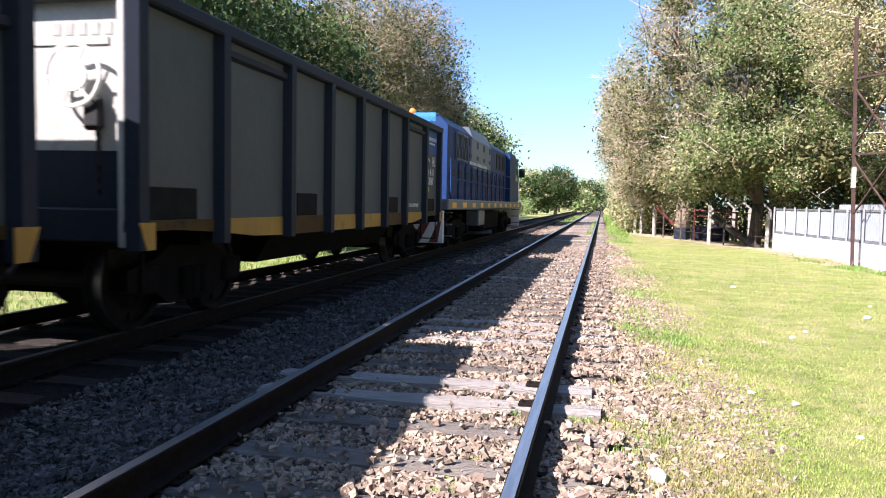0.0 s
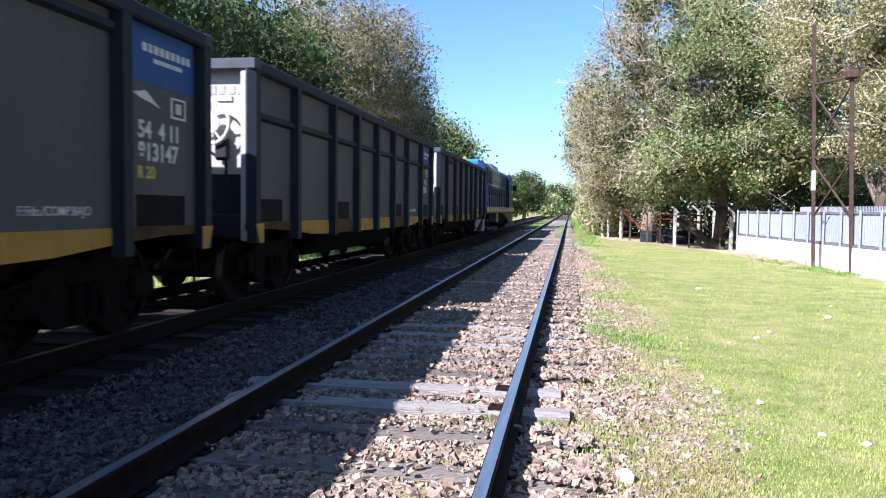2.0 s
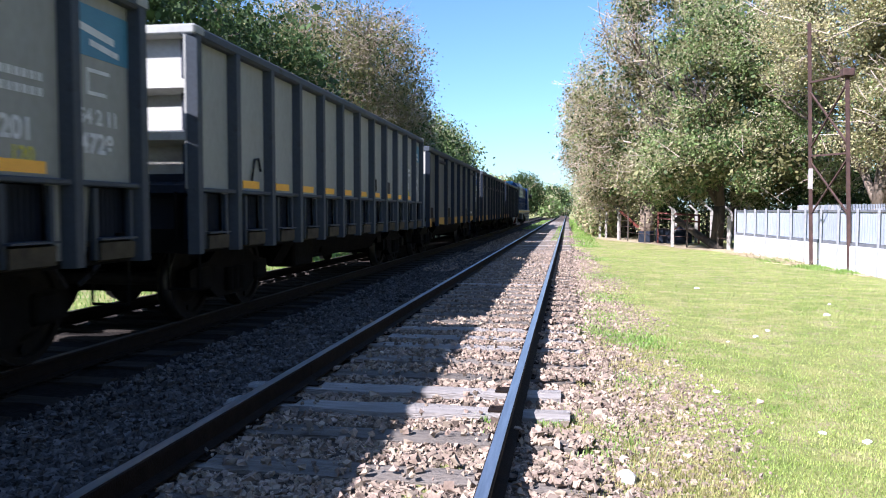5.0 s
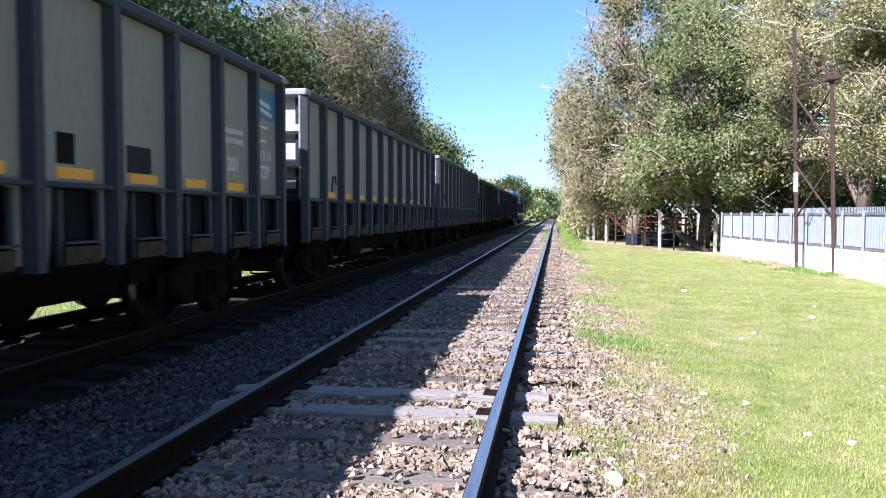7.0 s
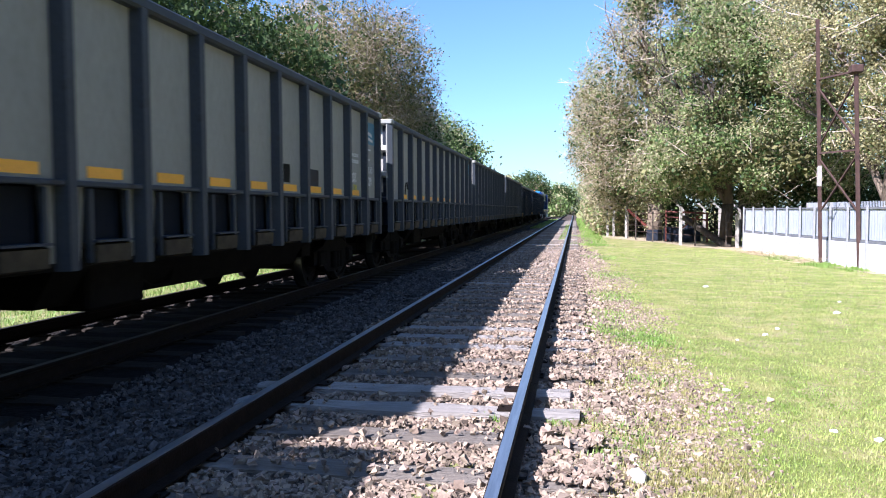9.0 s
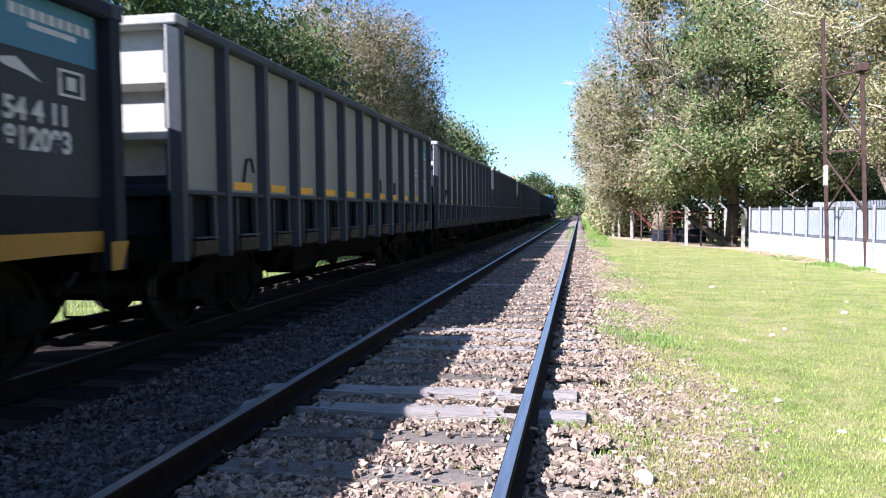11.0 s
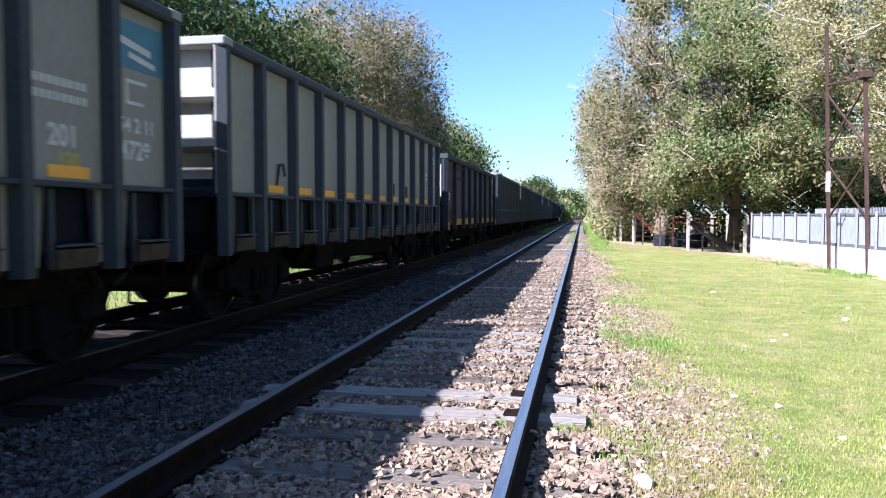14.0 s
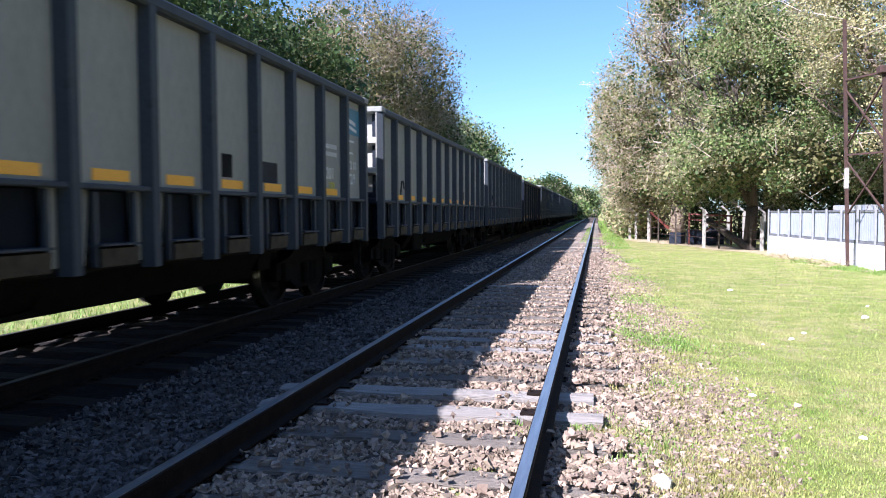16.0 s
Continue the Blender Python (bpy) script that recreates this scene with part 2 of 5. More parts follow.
M["leaf_olive"] = material("olive_leaf", (0.2404, 0.2340, 0.1265), (0.4301, 0.4048, 0.2404), island=0.3, **LEAF)
# Dull outer leaves, and painted shade in the inner crown layers.
M["leaf_shade"] = material("dull_olive_and_shade_leaf", (0.1315, 0.1315, 0.0542), (0.2473, 0.2318, 0.1082), island=0.3, **LEAF)
M["leaf_brown"] = material("browning_leaf", (0.3326, 0.2649, 0.1725), (0.5298, 0.4435, 0.3203), island=0.3, **LEAF)
M["leaf_russet"] = material("dull_russet_leaf", (0.2031, 0.1531, 0.1016), (0.3750, 0.2969, 0.2031), island=0.3, **LEAF)
M["leaf_yellow"] = material("yellowing_leaf", (0.3435, 0.3167, 0.1554), (0.5274, 0.4782, 0.2630), island=0.3, **LEAF)
M["wall_paint"] = material("whitewashed_render", (0.66, 0.66, 0.67), (0.78, 0.78, 0.78), 1.6, 0.85, bump=0.3, fine=30, stain=(0.55, 0.54, 0.52), stain_scale=1.2)
M["sheet"] = material("galvanised_sheet", (0.30, 0.34, 0.41), (0.40, 0.44, 0.51), 1.5, 0.45, 0.25, 0.05, stain=(0.25, 0.27, 0.31), stain_scale=0.8, rand=0.08)
M["trim_dark"] = material("dark_fence_rail", (0.10, 0.11, 0.13), (0.18, 0.19, 0.21), 3, 0.6, 0.2, 0.1)
M["post_grey"] = material("grey_fence_post", (0.24, 0.25, 0.27), (0.34, 0.35, 0.37), 3, 0.6, 0.1, 0.1)
M["rust"] = material("rusty_steel", (0.0413, 0.0240, 0.0210), (0.0825, 0.0450, 0.0375), 6, 0.85, 0.2, 0.3)
M["concrete"] = material("weathered_concrete", (0.2604, 0.248, 0.2294), (0.3472, 0.3348, 0.31), 4, 0.9, bump=0.4)
M["litter"] = material("white_litter", (0.68, 0.68, 0.66), (0.85, 0.85, 0.83), 3, 0.7, bump=0.2)
M["rock"] = material("pale_rock", (0.40, 0.39, 0.36), (0.56, 0.55, 0.51), 12, 0.9, bump=0.5, fine=60)
M["dry"] = material("dry_stalk", (0.30, 0.24, 0.15), (0.42, 0.34, 0.22), 3, 0.9, bump=0, island=0.3)


# ---- mesh helpers ----
def box(bm, x0, x1, y0, y1, z0, z1, bevel=0.0):
    v = [bm.verts.new(p) for p in ((x0, y0, z0), (x1, y0, z0), (x1, y1, z0), (x0, y1, z0), (x0, y0, z1), (x1, y0, z1), (x1, y1, z1), (x0, y1, z1))]
    fs = [bm.faces.new([v[i] for i in q]) for q in ((3, 2, 1, 0), (4, 5, 6, 7), (0, 1, 5, 4), (1, 2, 6, 5), (2, 3, 7, 6), (3, 0, 4, 7))]
    if bevel:
        edges = list({e for f in fs for e in f.edges})
        bmesh.ops.bevel(bm, geom=edges, offset=bevel, segments=1, affect="EDGES")
    return bm


def prism(bm, pts, x0, x1, axis="x"):
    """A solid of the outline pts, drawn across the axis."""
    put = {"x": lambda a, p: (a, p[0], p[1]), "y": lambda a, p: (p[0], a, p[1]), "z": lambda a, p: (p[0], p[1], a)}[axis]
    a = [bm.verts.new(put(x0, p)) for p in pts]
    b = [bm.verts.new(put(x1, p)) for p in pts]
    k = len(pts)
    bm.faces.new(a)
    bm.faces.new(b[::-1])
    for i in range(k):
        bm.faces.new((a[i], b[i], b[(i + 1) % k], a[(i + 1) % k]))
    return bm


def rod(bm, p, q, r0, r1=None, n=8):
    r1 = r0 if r1 is None else r1
    p, q = Vector(p), Vector(q)
    d = (q - p).normalized()
    u = d.orthogonal().normalized()
    w = d.cross(u)
    rings = []
    for c, r in ((p, r0), (q, r1)):
        rings.append([bm.verts.new(c + (u * math.cos(2 * math.pi * i / n) + w * math.sin(2 * math.pi * i / n)) * r) for i in range(n)])
    for i in range(n):
        bm.faces.new((rings[0][i], rings[0][(i + 1) % n], rings[1][(i + 1) % n], rings[1][i]))
    bm.faces.new(rings[0][::-1])
    bm.faces.new(rings[1])
    return bm


def disc(bm, c, axis, outline, n=28):
    """A turned solid about the x or y axis: outline of (along, radius)."""
    rings = []
    for a, r in outline:
        ring = []
        for i in range(n):
            t = 2 * math.pi * i / n
            p = (a, r * math.cos(t), r * math.sin(t)) if axis == "x" else (r * math.cos(t), a, r * math.sin(t))
            ring.append(bm.verts.new(Vector(c) + Vector(p)))
        rings.append(ring)
    for s, e in zip(rings, rings[1:]):
        for i in range(n):
            bm.faces.new((s[i], s[(i + 1) % n], e[(i + 1) % n], e[i]))
    bm.faces.new(rings[0][::-1])
    bm.faces.new(rings[-1])
    return bm


def mesh_of(name, bm, mat):
    bmesh.ops.recalc_face_normals(bm, faces=bm.faces)
    me = bpy.data.meshes.new(name)
    bm.to_mesh(me)
    bm.free()
    me.materials.append(M[mat])
    return me


def part(name, bm, mat, parent=None, label="", smooth=False):
    me = mesh_of(name, bm, mat) if isinstance(bm, bmesh.types.BMesh) else bm
    if smooth:
        me.shade_smooth()
    ob = new(name, me)
    if parent:
        ob.parent = parent
    return tagged(ob, label) if label else ob


def again(name, me, parent, at=(0, 0, 0)):
    ob = new(name, me)
    ob.parent, ob.location = parent, at
    return ob


def soup(name, verts, faces, mat):
    me = bpy.data.meshes.new(name)
    verts, faces = np.asarray(verts, np.float32), np.asarray(faces, np.int32)
    k = faces.shape[1]
    me.vertices.add(len(verts))
    me.vertices.foreach_set("co", verts.ravel())
    me.loops.add(faces.size)
    me.loops.foreach_set("vertex_index", faces.ravel())
    me.polygons.add(len(faces))
    me.polygons.foreach_set("loop_start", np.arange(0, faces.size, k, dtype=np.int32))
    me.update(calc_edges=True)
    me.materials.append(M[mat])
    return me


def BM():
    return bmesh.new()


def text_mesh(body, size, mat):
    cu = bpy.data.curves.new("writing", "FONT")
    cu.body, cu.size, cu.extrude, cu.offset = body, size, 0.002, size * (0.028 if size > 0.12 else 0.004)
    ob = bpy.data.objects.new("writing", cu)
    me = bpy.data.meshes.new_from_object(ob)
    bpy.data.objects.remove(ob)
    me.materials.append(M[mat])
    return me


def writing(body, size, mat, parent, x, y, z):
    """Letters on the flank that faces +x, reading towards +y."""
    ob = new("lettering", text_mesh(body, size, mat))
    ob.parent = parent
    ob.matrix_basis = Matrix.Translation((x, y, z)) @ pose(0, 0, 0, 90, 0, 90)
    return ob


rng = np.random.default_rng(7)

# ---- ground, bed and tracks ----
XN, XT = -0.873, -4.8          # middle of the near track and of the train's track
GZ = -0.30


def ground_height(x, y):
    """The lie of the land: a low shoulder beside the tracks, then flat lawn."""
    rise = 0.06 * np.clip((2.6 - np.abs(x + 0.2)) / 1.6, 0, 1)
    wave = 0.015 * np.sin(x * 1.7 + 0.6 * y) + 0.02 * np.sin(0.45 * y + x * 0.4)
    return GZ + rise + wave * np.exp(-np.abs(y) / 60)


def build_ground():
    xs = np.concatenate([[-1500, -500, -150, -60, -30], np.arange(-18, 16.1, 0.4), [20, 30, 60, 150, 500, 1500]])
    ys = np.concatenate([[-1500, -400, -120, -50, -20], np.arange(-8, 48, 0.4), [52, 60, 80, 120, 200, 400, 900, 2500]])
    X, Y = np.meshgrid(xs, ys)
    Z = ground_height(X, Y)
    v = np.stack([X.ravel(), Y.ravel(), Z.ravel()], 1)
    w = len(xs)
    i, j = np.meshgrid(np.arange(w - 1), np.arange(len(ys) - 1))
    a = (j * w + i).ravel()
    me = soup("ground", v, np.stack([a, a + 1, a + w + 1, a + w], 1), "grass")
    me.shade_smooth()
    tagged(new("ground", me), "short green lawn with dry straw-coloured patches", "lawn", kind="structure")


def bed_height(x, y):
    h = np.full_like(np.asarray(x, float), -0.255)
    for c in (XN, XT):
        d = np.abs(x - c)
        h = np.maximum(h, np.where(d < 1.25, -0.205, -0.205 - (d - 1.25) * 0.10))
    h = np.where(x > 0.3, np.minimum(h, -0.20 - (x - 0.3) * 0.085), h)
    h = np.where(x < -6.2, np.minimum(h, -0.2 - (-6.2 - x) * 0.2), h)
    return h + 0.010 * np.sin(9 * x + 4 * y) * np.sin(7 * y - 3 * x) + 0.008 * np.sin(23 * x) * np.sin(19 * y)


def build_bed(x0, x1, mat, label):
    xs = np.arange(x0, x1, 0.12)
    ys = np.concatenate([np.arange(-30, 1, 1.0), np.arange(1, 26, 0.12), np.arange(26, 60, 0.6), np.arange(60, 130, 5.0), np.arange(130, 421, 20.0)])
    X, Y = np.meshgrid(xs, ys)
    v = np.stack([X.ravel(), Y.ravel(), bed_height(X, Y).ravel()], 1)
    w = len(xs)
    i, j = np.meshgrid(np.arange(w - 1), np.arange(len(ys) - 1))
    a = (j * w + i).ravel()
    me = soup("ballast_bed", v, np.stack([a, a + 1, a + w + 1, a + w], 1), mat)
    me.shade_smooth()
    tagged(new("ballast_bed", me), label, "ballast", kind="stuff")


ICO_V = np.array([(x, y, z) for x in (-1, 1) for y in (-1, 1) for z in (-1, 1)], float) * 0.72
ICO_F = np.array([(0, 1, 3), (0, 3, 2), (4, 6, 7), (4, 7, 5), (0, 4, 5), (0, 5, 1), (2, 3, 7), (2, 7, 6), (0, 2, 6), (0, 6, 4), (1, 5, 7), (1, 7, 3)])


def scatter_stones(name, x, y, z, size, mat, label):
    n = len(x)
    base = ICO_V[None] + rng.uniform(-0.58, 0.58, (n, len(ICO_V), 3))
    base *= (size[:, None] * rng.uniform(0.6, 1.25, (n, 3)))[:, None, :] * np.array([1, 1, 0.75])
    t, u = rng.uniform(0, 6.28, n), rng.uniform(-1.2, 1.2, n)
    c, s = np.cos(t), np.sin(t)
    cu, su = np.cos(u), np.sin(u)
    X, Y, Z = base[..., 0], base[..., 1], base[..., 2]
    X, Z = X * cu[:, None] + Z * su[:, None], -X * su[:, None] + Z * cu[:, None]
    X, Y = X * c[:, None] - Y * s[:, None], X * s[:, None] + Y * c[:, None]
    v = np.stack([X + x[:, None], Y + y[:, None], Z + z[:, None]], 2).reshape(-1, 3)
    f = (ICO_F[None] + (np.arange(n) * len(ICO_V))[:, None, None]).reshape(-1, 3)
    me = soup(name, v, f, mat)
    me.shade_flat()
    return tagged(new(name, me), label, "gravel", kind="stuff")


SLEEPERS = [3.3, 3.91, 4.58, 5.15, 5.70, 6.33, 6.98, 7.72, 8.30]
SLEEPERS = [3.3 - 0.61 * k for k in range(8, 0, -1)] + SLEEPERS + [8.30 + 0.61 * k for k in range(1, 150)]


def build_stones():
    # dense near the eye, thinning with distance
    n = 96000
    y = 2.2 + 24 * rng.random(n) ** 1.9
    x = rng.uniform(-3.4, 1.55, n)
    edge = 1.1 + 0.2 * np.sin(1.3 * y) + 0.15 * np.sin(3.1 * y + 1)
    keep = x < edge + rng.normal(0, 0.16, n)
    on_sleeper = np.zeros(n, bool)
    for s in SLEEPERS:
        on_sleeper |= (np.abs(y - s) < 0.135) & (np.abs(x - XN) < 1.33) & ~((x > 0.1) & (rng.random(n) < 0.8)) & ~((x < -1.8) & (rng.random(n) < 0.85))
    ends = np.zeros(n, bool)
    for s in SLEEPERS:
        if round(s, 2) not in (5.15, 5.70):
            ends |= (np.abs(y - s) < 0.14) & ((x > 0.12) | (x < -1.95)) & (np.abs(x - XN) < 1.4)
    keep &= ~on_sleeper | (rng.random(n) < np.where((np.abs(y - 5.425) < 0.45), 0.03, np.where(y < 5, 0.14, 0.26)))
    keep &= (np.abs(x) > 0.06) & (np.abs(x + 1.746) > 0.06)
    x, y, on_sleeper, ends = x[keep], y[keep], on_sleeper[keep], ends[keep]
    size = rng.uniform(0.007, 0.024, len(x)) * np.where(rng.random(len(x)) < 0.07, 1.5, 1) * np.where(x > 0.75, 0.75, 1)
    z = np.maximum(bed_height(x, y), np.where(x > 0.8, ground_height(x, y), -9)) + size * 0.35 + np.where(on_sleeper | ends, 0.045, 0)
    # Stones on the train's side take the colour darkened for its shade.
    in_shade = x < -1.95 + 0.15 * np.sin(2 * y)
    for pick, mat, label in ((~in_shade, "stone", "crushed brown and grey ballast stones between the sleepers"), (in_shade, "shade_stone", "ballast between the two tracks, darkened to carry the train's shade")):
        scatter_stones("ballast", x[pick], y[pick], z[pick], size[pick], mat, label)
    # crushed pebbles on the shoulder beside the rail
    n = 21000
    y = 2.6 + 16 * rng.random(n) ** 1.9
    x = rng.uniform(0.1, 1.9, n)
    keep = x < 1.45 + 0.2 * np.sin(1.3 * y) + rng.normal(0, 0.15, n)
    x, y = x[keep], y[keep]
    size = rng.uniform(0.005, 0.013, len(x)) * np.where(rng.random(len(x)) < 0.05, 2.0, 1)
    z = np.maximum(bed_height(x, y), ground_height(x, y)) + size * 0.4
    scatter_stones("pebbles", x, y, z, size, "stone", "fine brown pebbles on the shoulder of the track")
    n = 9000
    y = 18 + 36 * rng.random(n) ** 1.4
    x = rng.uniform(-3.2, 1.2, n)
    keep = (np.abs(x) > 0.08) & (np.abs(x + 1.746) > 0.08)
    x, y = x[keep], y[keep]
    size = rng.uniform(0.018, 0.034, len(x))
    scatter_stones("ballast", x, y, bed_height(x, y) + size * 0.3, size, "stone", "coarse ballast stones along the track")


def build_track(cx, label, group, first):
    track = tagged(new("railway_track"), label, "railway track", kind="structure")
    sec = [(-0.07, -0.155), (0.07, -0.155), (0.07, -0.143), (0.012, -0.128), (0.009, -0.042), (0.035, -0.032), (0.036, -0.008), (0.028, -0.003),
           (-0.028, -0.003), (-0.036, -0.008), (-0.035, -0.032), (-0.009, -0.042), (-0.012, -0.128), (-0.07, -0.143)]
    for side in (-0.873, 0.873):
        x = cx + side
        cuts = [-30, 5.885, 420] if first else [-30, 420]
        for a, b in zip(cuts, cuts[1:]):
            rail = part("rail", prism(BM(), [(x + p, q) for p, q in sec], a + 0.003, b - 0.003, "y"), "rail_side", track, "rusty steel rail, shade put into its dark sides")
            part("rail_head", box(BM(), x - 0.029, x + 0.029, a + 0.003, b - 0.003, -0.0028, 0.001), "rail_top" if first else "rail_shaded", rail, "polished running surface" if first else "running surface darkened for the train's shade")
    return track


PALE = {5.15: 1, 5.70: 3, 7.72: 1, 8.30: 3, 4.58: 0, 3.91: 2, 3.3: 4}


def build_sleepers(track, cx, rows, seed, mats):
    r = random.Random(seed)
    shapes = []
    for k in range(5):
        bm = BM()
        bmesh.ops.create_grid(bm, x_segments=12, y_segments=3, size=1)
        for v in bm.verts:
            x, y = v.co.x, v.co.y
            v.co = (x * 1.36, y * 0.115 * (1 + 0.1 * math.sin(5 * x + k)), 0.004 * math.sin(7 * x + 3 * k + 4 * y) - 0.012 * (abs(y) > 0.9) - 0.006 * r.random())
        top = list(bm.faces)
        ext = bmesh.ops.extrude_face_region(bm, geom=top)
        for v in [g for g in ext["geom"] if isinstance(g, bmesh.types.BMVert)]:
            v.co.z = -0.12
        shapes.append(mesh_of("sleeper", bm, mats[k]))
    for i, y in enumerate(rows):
        ob = new("sleeper", shapes[PALE.get(round(y, 2), (0, 2, 4, 0, 2, 4, 2, 0, 1)[i % 9])])
        ob.parent = track
        ob.matrix_basis = pose(cx + r.uniform(-0.06, 0.06) - {5.15: 0.02, 5.70: 0.10}.get(round(y, 2), 0.0), y, -0.150 - (0.0 if round(y, 2) in (5.15, 5.70) else 0.018) - 0.008 * r.random(), 0, r.uniform(-0.4, 0.4), r.uniform(-1.6, 0.2) + 0.2) @ Matrix.Diagonal((0.92 if round(y, 2) in (5.15, 5.70) else 1.0, 1, 1, 1))
        if y < 14:
            for side in (-0.873, 0.873):
                pl = again("tie_plate", PLATE, ob, (side - (ob.location.x - cx), 0, 0.004))


PLATE = mesh_of("tie_plate", box(box(box(BM(), -0.11, 0.11, -0.07, 0.07, -0.006, 0.006), -0.092, -0.076, -0.012, 0.012, 0.006, 0.024), 0.076, 0.092, -0.012, 0.012, 0.006, 0.024), "rail_side")
build_ground()
build_bed(-3.06, 1.75, "bed", "grey brown bed of fine ballast and dirt under the track")
# The far bed's dark colour stands for shade under the wagons.
build_bed(-6.9, -2.93, "bed_shade", "ballast bed under the train, darkened to carry its shade")
near_track = build_track(XN, "railway track with polished rails on weathered timber sleepers", "", True)
far_track = build_track(XT, "railway track with rusty rails under the freight train", "", False)
build_stones()
build_sleepers(near_track, XN, SLEEPERS, 3, ("sleeper", "sleeper_pale", "sleeper", "sleeper_pale", "sleeper"))
# Far sleepers are coloured dark for the same shade under the wagons.
build_sleepers(far_track, XT, [-8 + 0.62 * k for k in range(130)], 5, ("sleeper_shade",) * 5)

# ---- the train ----
HW = 1.5                       # half width of a wagon
PITCH = 12.7


def bogie(wagon, y, name="bogie"):
    b = part(name, BOGIE, "under", wagon, "cast steel bogie, shade put into its near-black colour")
    b.location = (0, y, 0)
    for dy in (-0.75, 0.75):
        w = again("wheelset", WHEELSET, b, (0, dy, 0.46))
    return b


def bogie_mesh(axles):
    bm = BM()
    e = axles[-1] + 0.3
    for s in (-1, 1):
        x = s * 1.02
        side = [(-e, 0.36), (-e, 0.58), (-e * 0.6, 0.66), (-0.4, 0.78), (0.4, 0.78), (e * 0.6, 0.66), (e, 0.58), (e, 0.36), (e * 0.68, 0.40), (0.4, 0.22), (-0.4, 0.22), (-e * 0.68, 0.40)]
        prism(bm, side, x - 0.07, x + 0.07)
        for dy in axles:
            box(bm, x - 0.12, x + 0.12, dy - 0.14, dy + 0.14, 0.34, 0.6, 0.03)
        for dy in (-0.16, 0, 0.16):
            rod(bm, (x + s * 0.09, dy, 0.28), (x + s * 0.09, dy, 0.56), 0.065, n=10)
    box(bm, -1.05, 1.05, -0.2, 0.2, 0.5, 0.76, 0.03)
    for dy in (-0.3, 0.3):
        box(bm, -0.9, 0.9, dy - 0.05, dy + 0.05, 0.26, 0.42)
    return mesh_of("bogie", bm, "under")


def wheelset_mesh():
    bm = BM()
    rod(bm, (-1.05, 0, 0), (1.05, 0, 0), 0.08, n=12)
    for s in (-1, 1):
        x = s * 0.873
        disc(bm, (x, 0, 0), "x", [(-0.065, 0.12), (-0.065, 0.2), (-0.02, 0.26), (-0.03, 0.39), (-0.065, 0.44), (0.06, 0.445), (0.06, 0.39), (0.02, 0.38), (0.03, 0.26), (0.07, 0.2), (0.07, 0.12)], 32)
        disc(bm, (x - s * 0.075, 0, 0), "x", [(-0.012, 0.44), (-0.012, 0.485), (0.012, 0.485), (0.012, 0.44)], 32)
        for k in range(4):
            t = math.pi / 2 * k
            rod(bm, (x - 0.05, 0.32 * math.cos(t), 0.32 * math.sin(t)), (x + 0.05, 0.32 * math.cos(t), 0.32 * math.sin(t)), 0.035, n=6)
    me = mesh_of("wheelset", bm, "wheel")
    me.materials.append(M["tyre"])
    for p in me.polygons:
        if abs(p.normal.x) < 0.35 and math.hypot(p.center.y, p.center.z) > 0.42 and abs(abs(p.center.x) - 0.873) < 0.062:
            p.material_index = 1
    return me


BOGIE, LOCO_BOGIE, WHEELSET = bogie_mesh((-0.75, 0.75)), bogie_mesh((-1.5, 0, 1.5)), wheelset_mesh()


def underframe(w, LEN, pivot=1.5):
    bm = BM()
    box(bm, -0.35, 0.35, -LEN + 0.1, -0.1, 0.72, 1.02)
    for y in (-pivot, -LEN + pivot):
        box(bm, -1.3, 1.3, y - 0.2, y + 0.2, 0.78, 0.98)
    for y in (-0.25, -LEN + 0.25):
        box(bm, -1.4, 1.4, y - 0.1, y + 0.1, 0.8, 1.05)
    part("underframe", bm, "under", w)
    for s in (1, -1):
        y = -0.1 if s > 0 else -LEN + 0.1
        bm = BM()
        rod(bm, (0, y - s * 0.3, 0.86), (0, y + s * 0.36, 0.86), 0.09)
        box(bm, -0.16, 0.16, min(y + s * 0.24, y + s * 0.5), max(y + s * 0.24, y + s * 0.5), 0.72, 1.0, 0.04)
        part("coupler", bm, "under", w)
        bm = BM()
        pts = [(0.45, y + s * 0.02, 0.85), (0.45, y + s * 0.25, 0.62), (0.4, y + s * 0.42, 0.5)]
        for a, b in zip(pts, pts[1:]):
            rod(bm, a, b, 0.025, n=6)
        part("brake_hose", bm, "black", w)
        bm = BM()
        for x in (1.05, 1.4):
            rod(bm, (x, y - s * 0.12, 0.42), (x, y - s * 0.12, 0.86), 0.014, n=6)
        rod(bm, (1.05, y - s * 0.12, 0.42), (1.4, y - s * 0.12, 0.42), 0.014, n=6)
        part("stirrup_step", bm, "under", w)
    part("floor_hopper", prism(BM(), [(-1.2, 0.86), (-0.95, 0.46), (0.95, 0.46), (1.2, 0.86)], -LEN + 3.2, -3.2, "y"), "under", w, "floor doors and rigging, shade put into their near-black colour")
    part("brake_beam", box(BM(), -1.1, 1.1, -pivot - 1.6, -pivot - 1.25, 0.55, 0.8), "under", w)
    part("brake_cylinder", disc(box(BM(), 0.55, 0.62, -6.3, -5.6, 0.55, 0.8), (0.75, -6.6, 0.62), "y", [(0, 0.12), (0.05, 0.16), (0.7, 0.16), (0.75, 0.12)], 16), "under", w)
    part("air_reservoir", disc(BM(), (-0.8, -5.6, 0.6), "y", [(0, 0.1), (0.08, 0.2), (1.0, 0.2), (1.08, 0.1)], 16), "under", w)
    for y in (-pivot, -LEN + pivot):
        bogie(w, y)


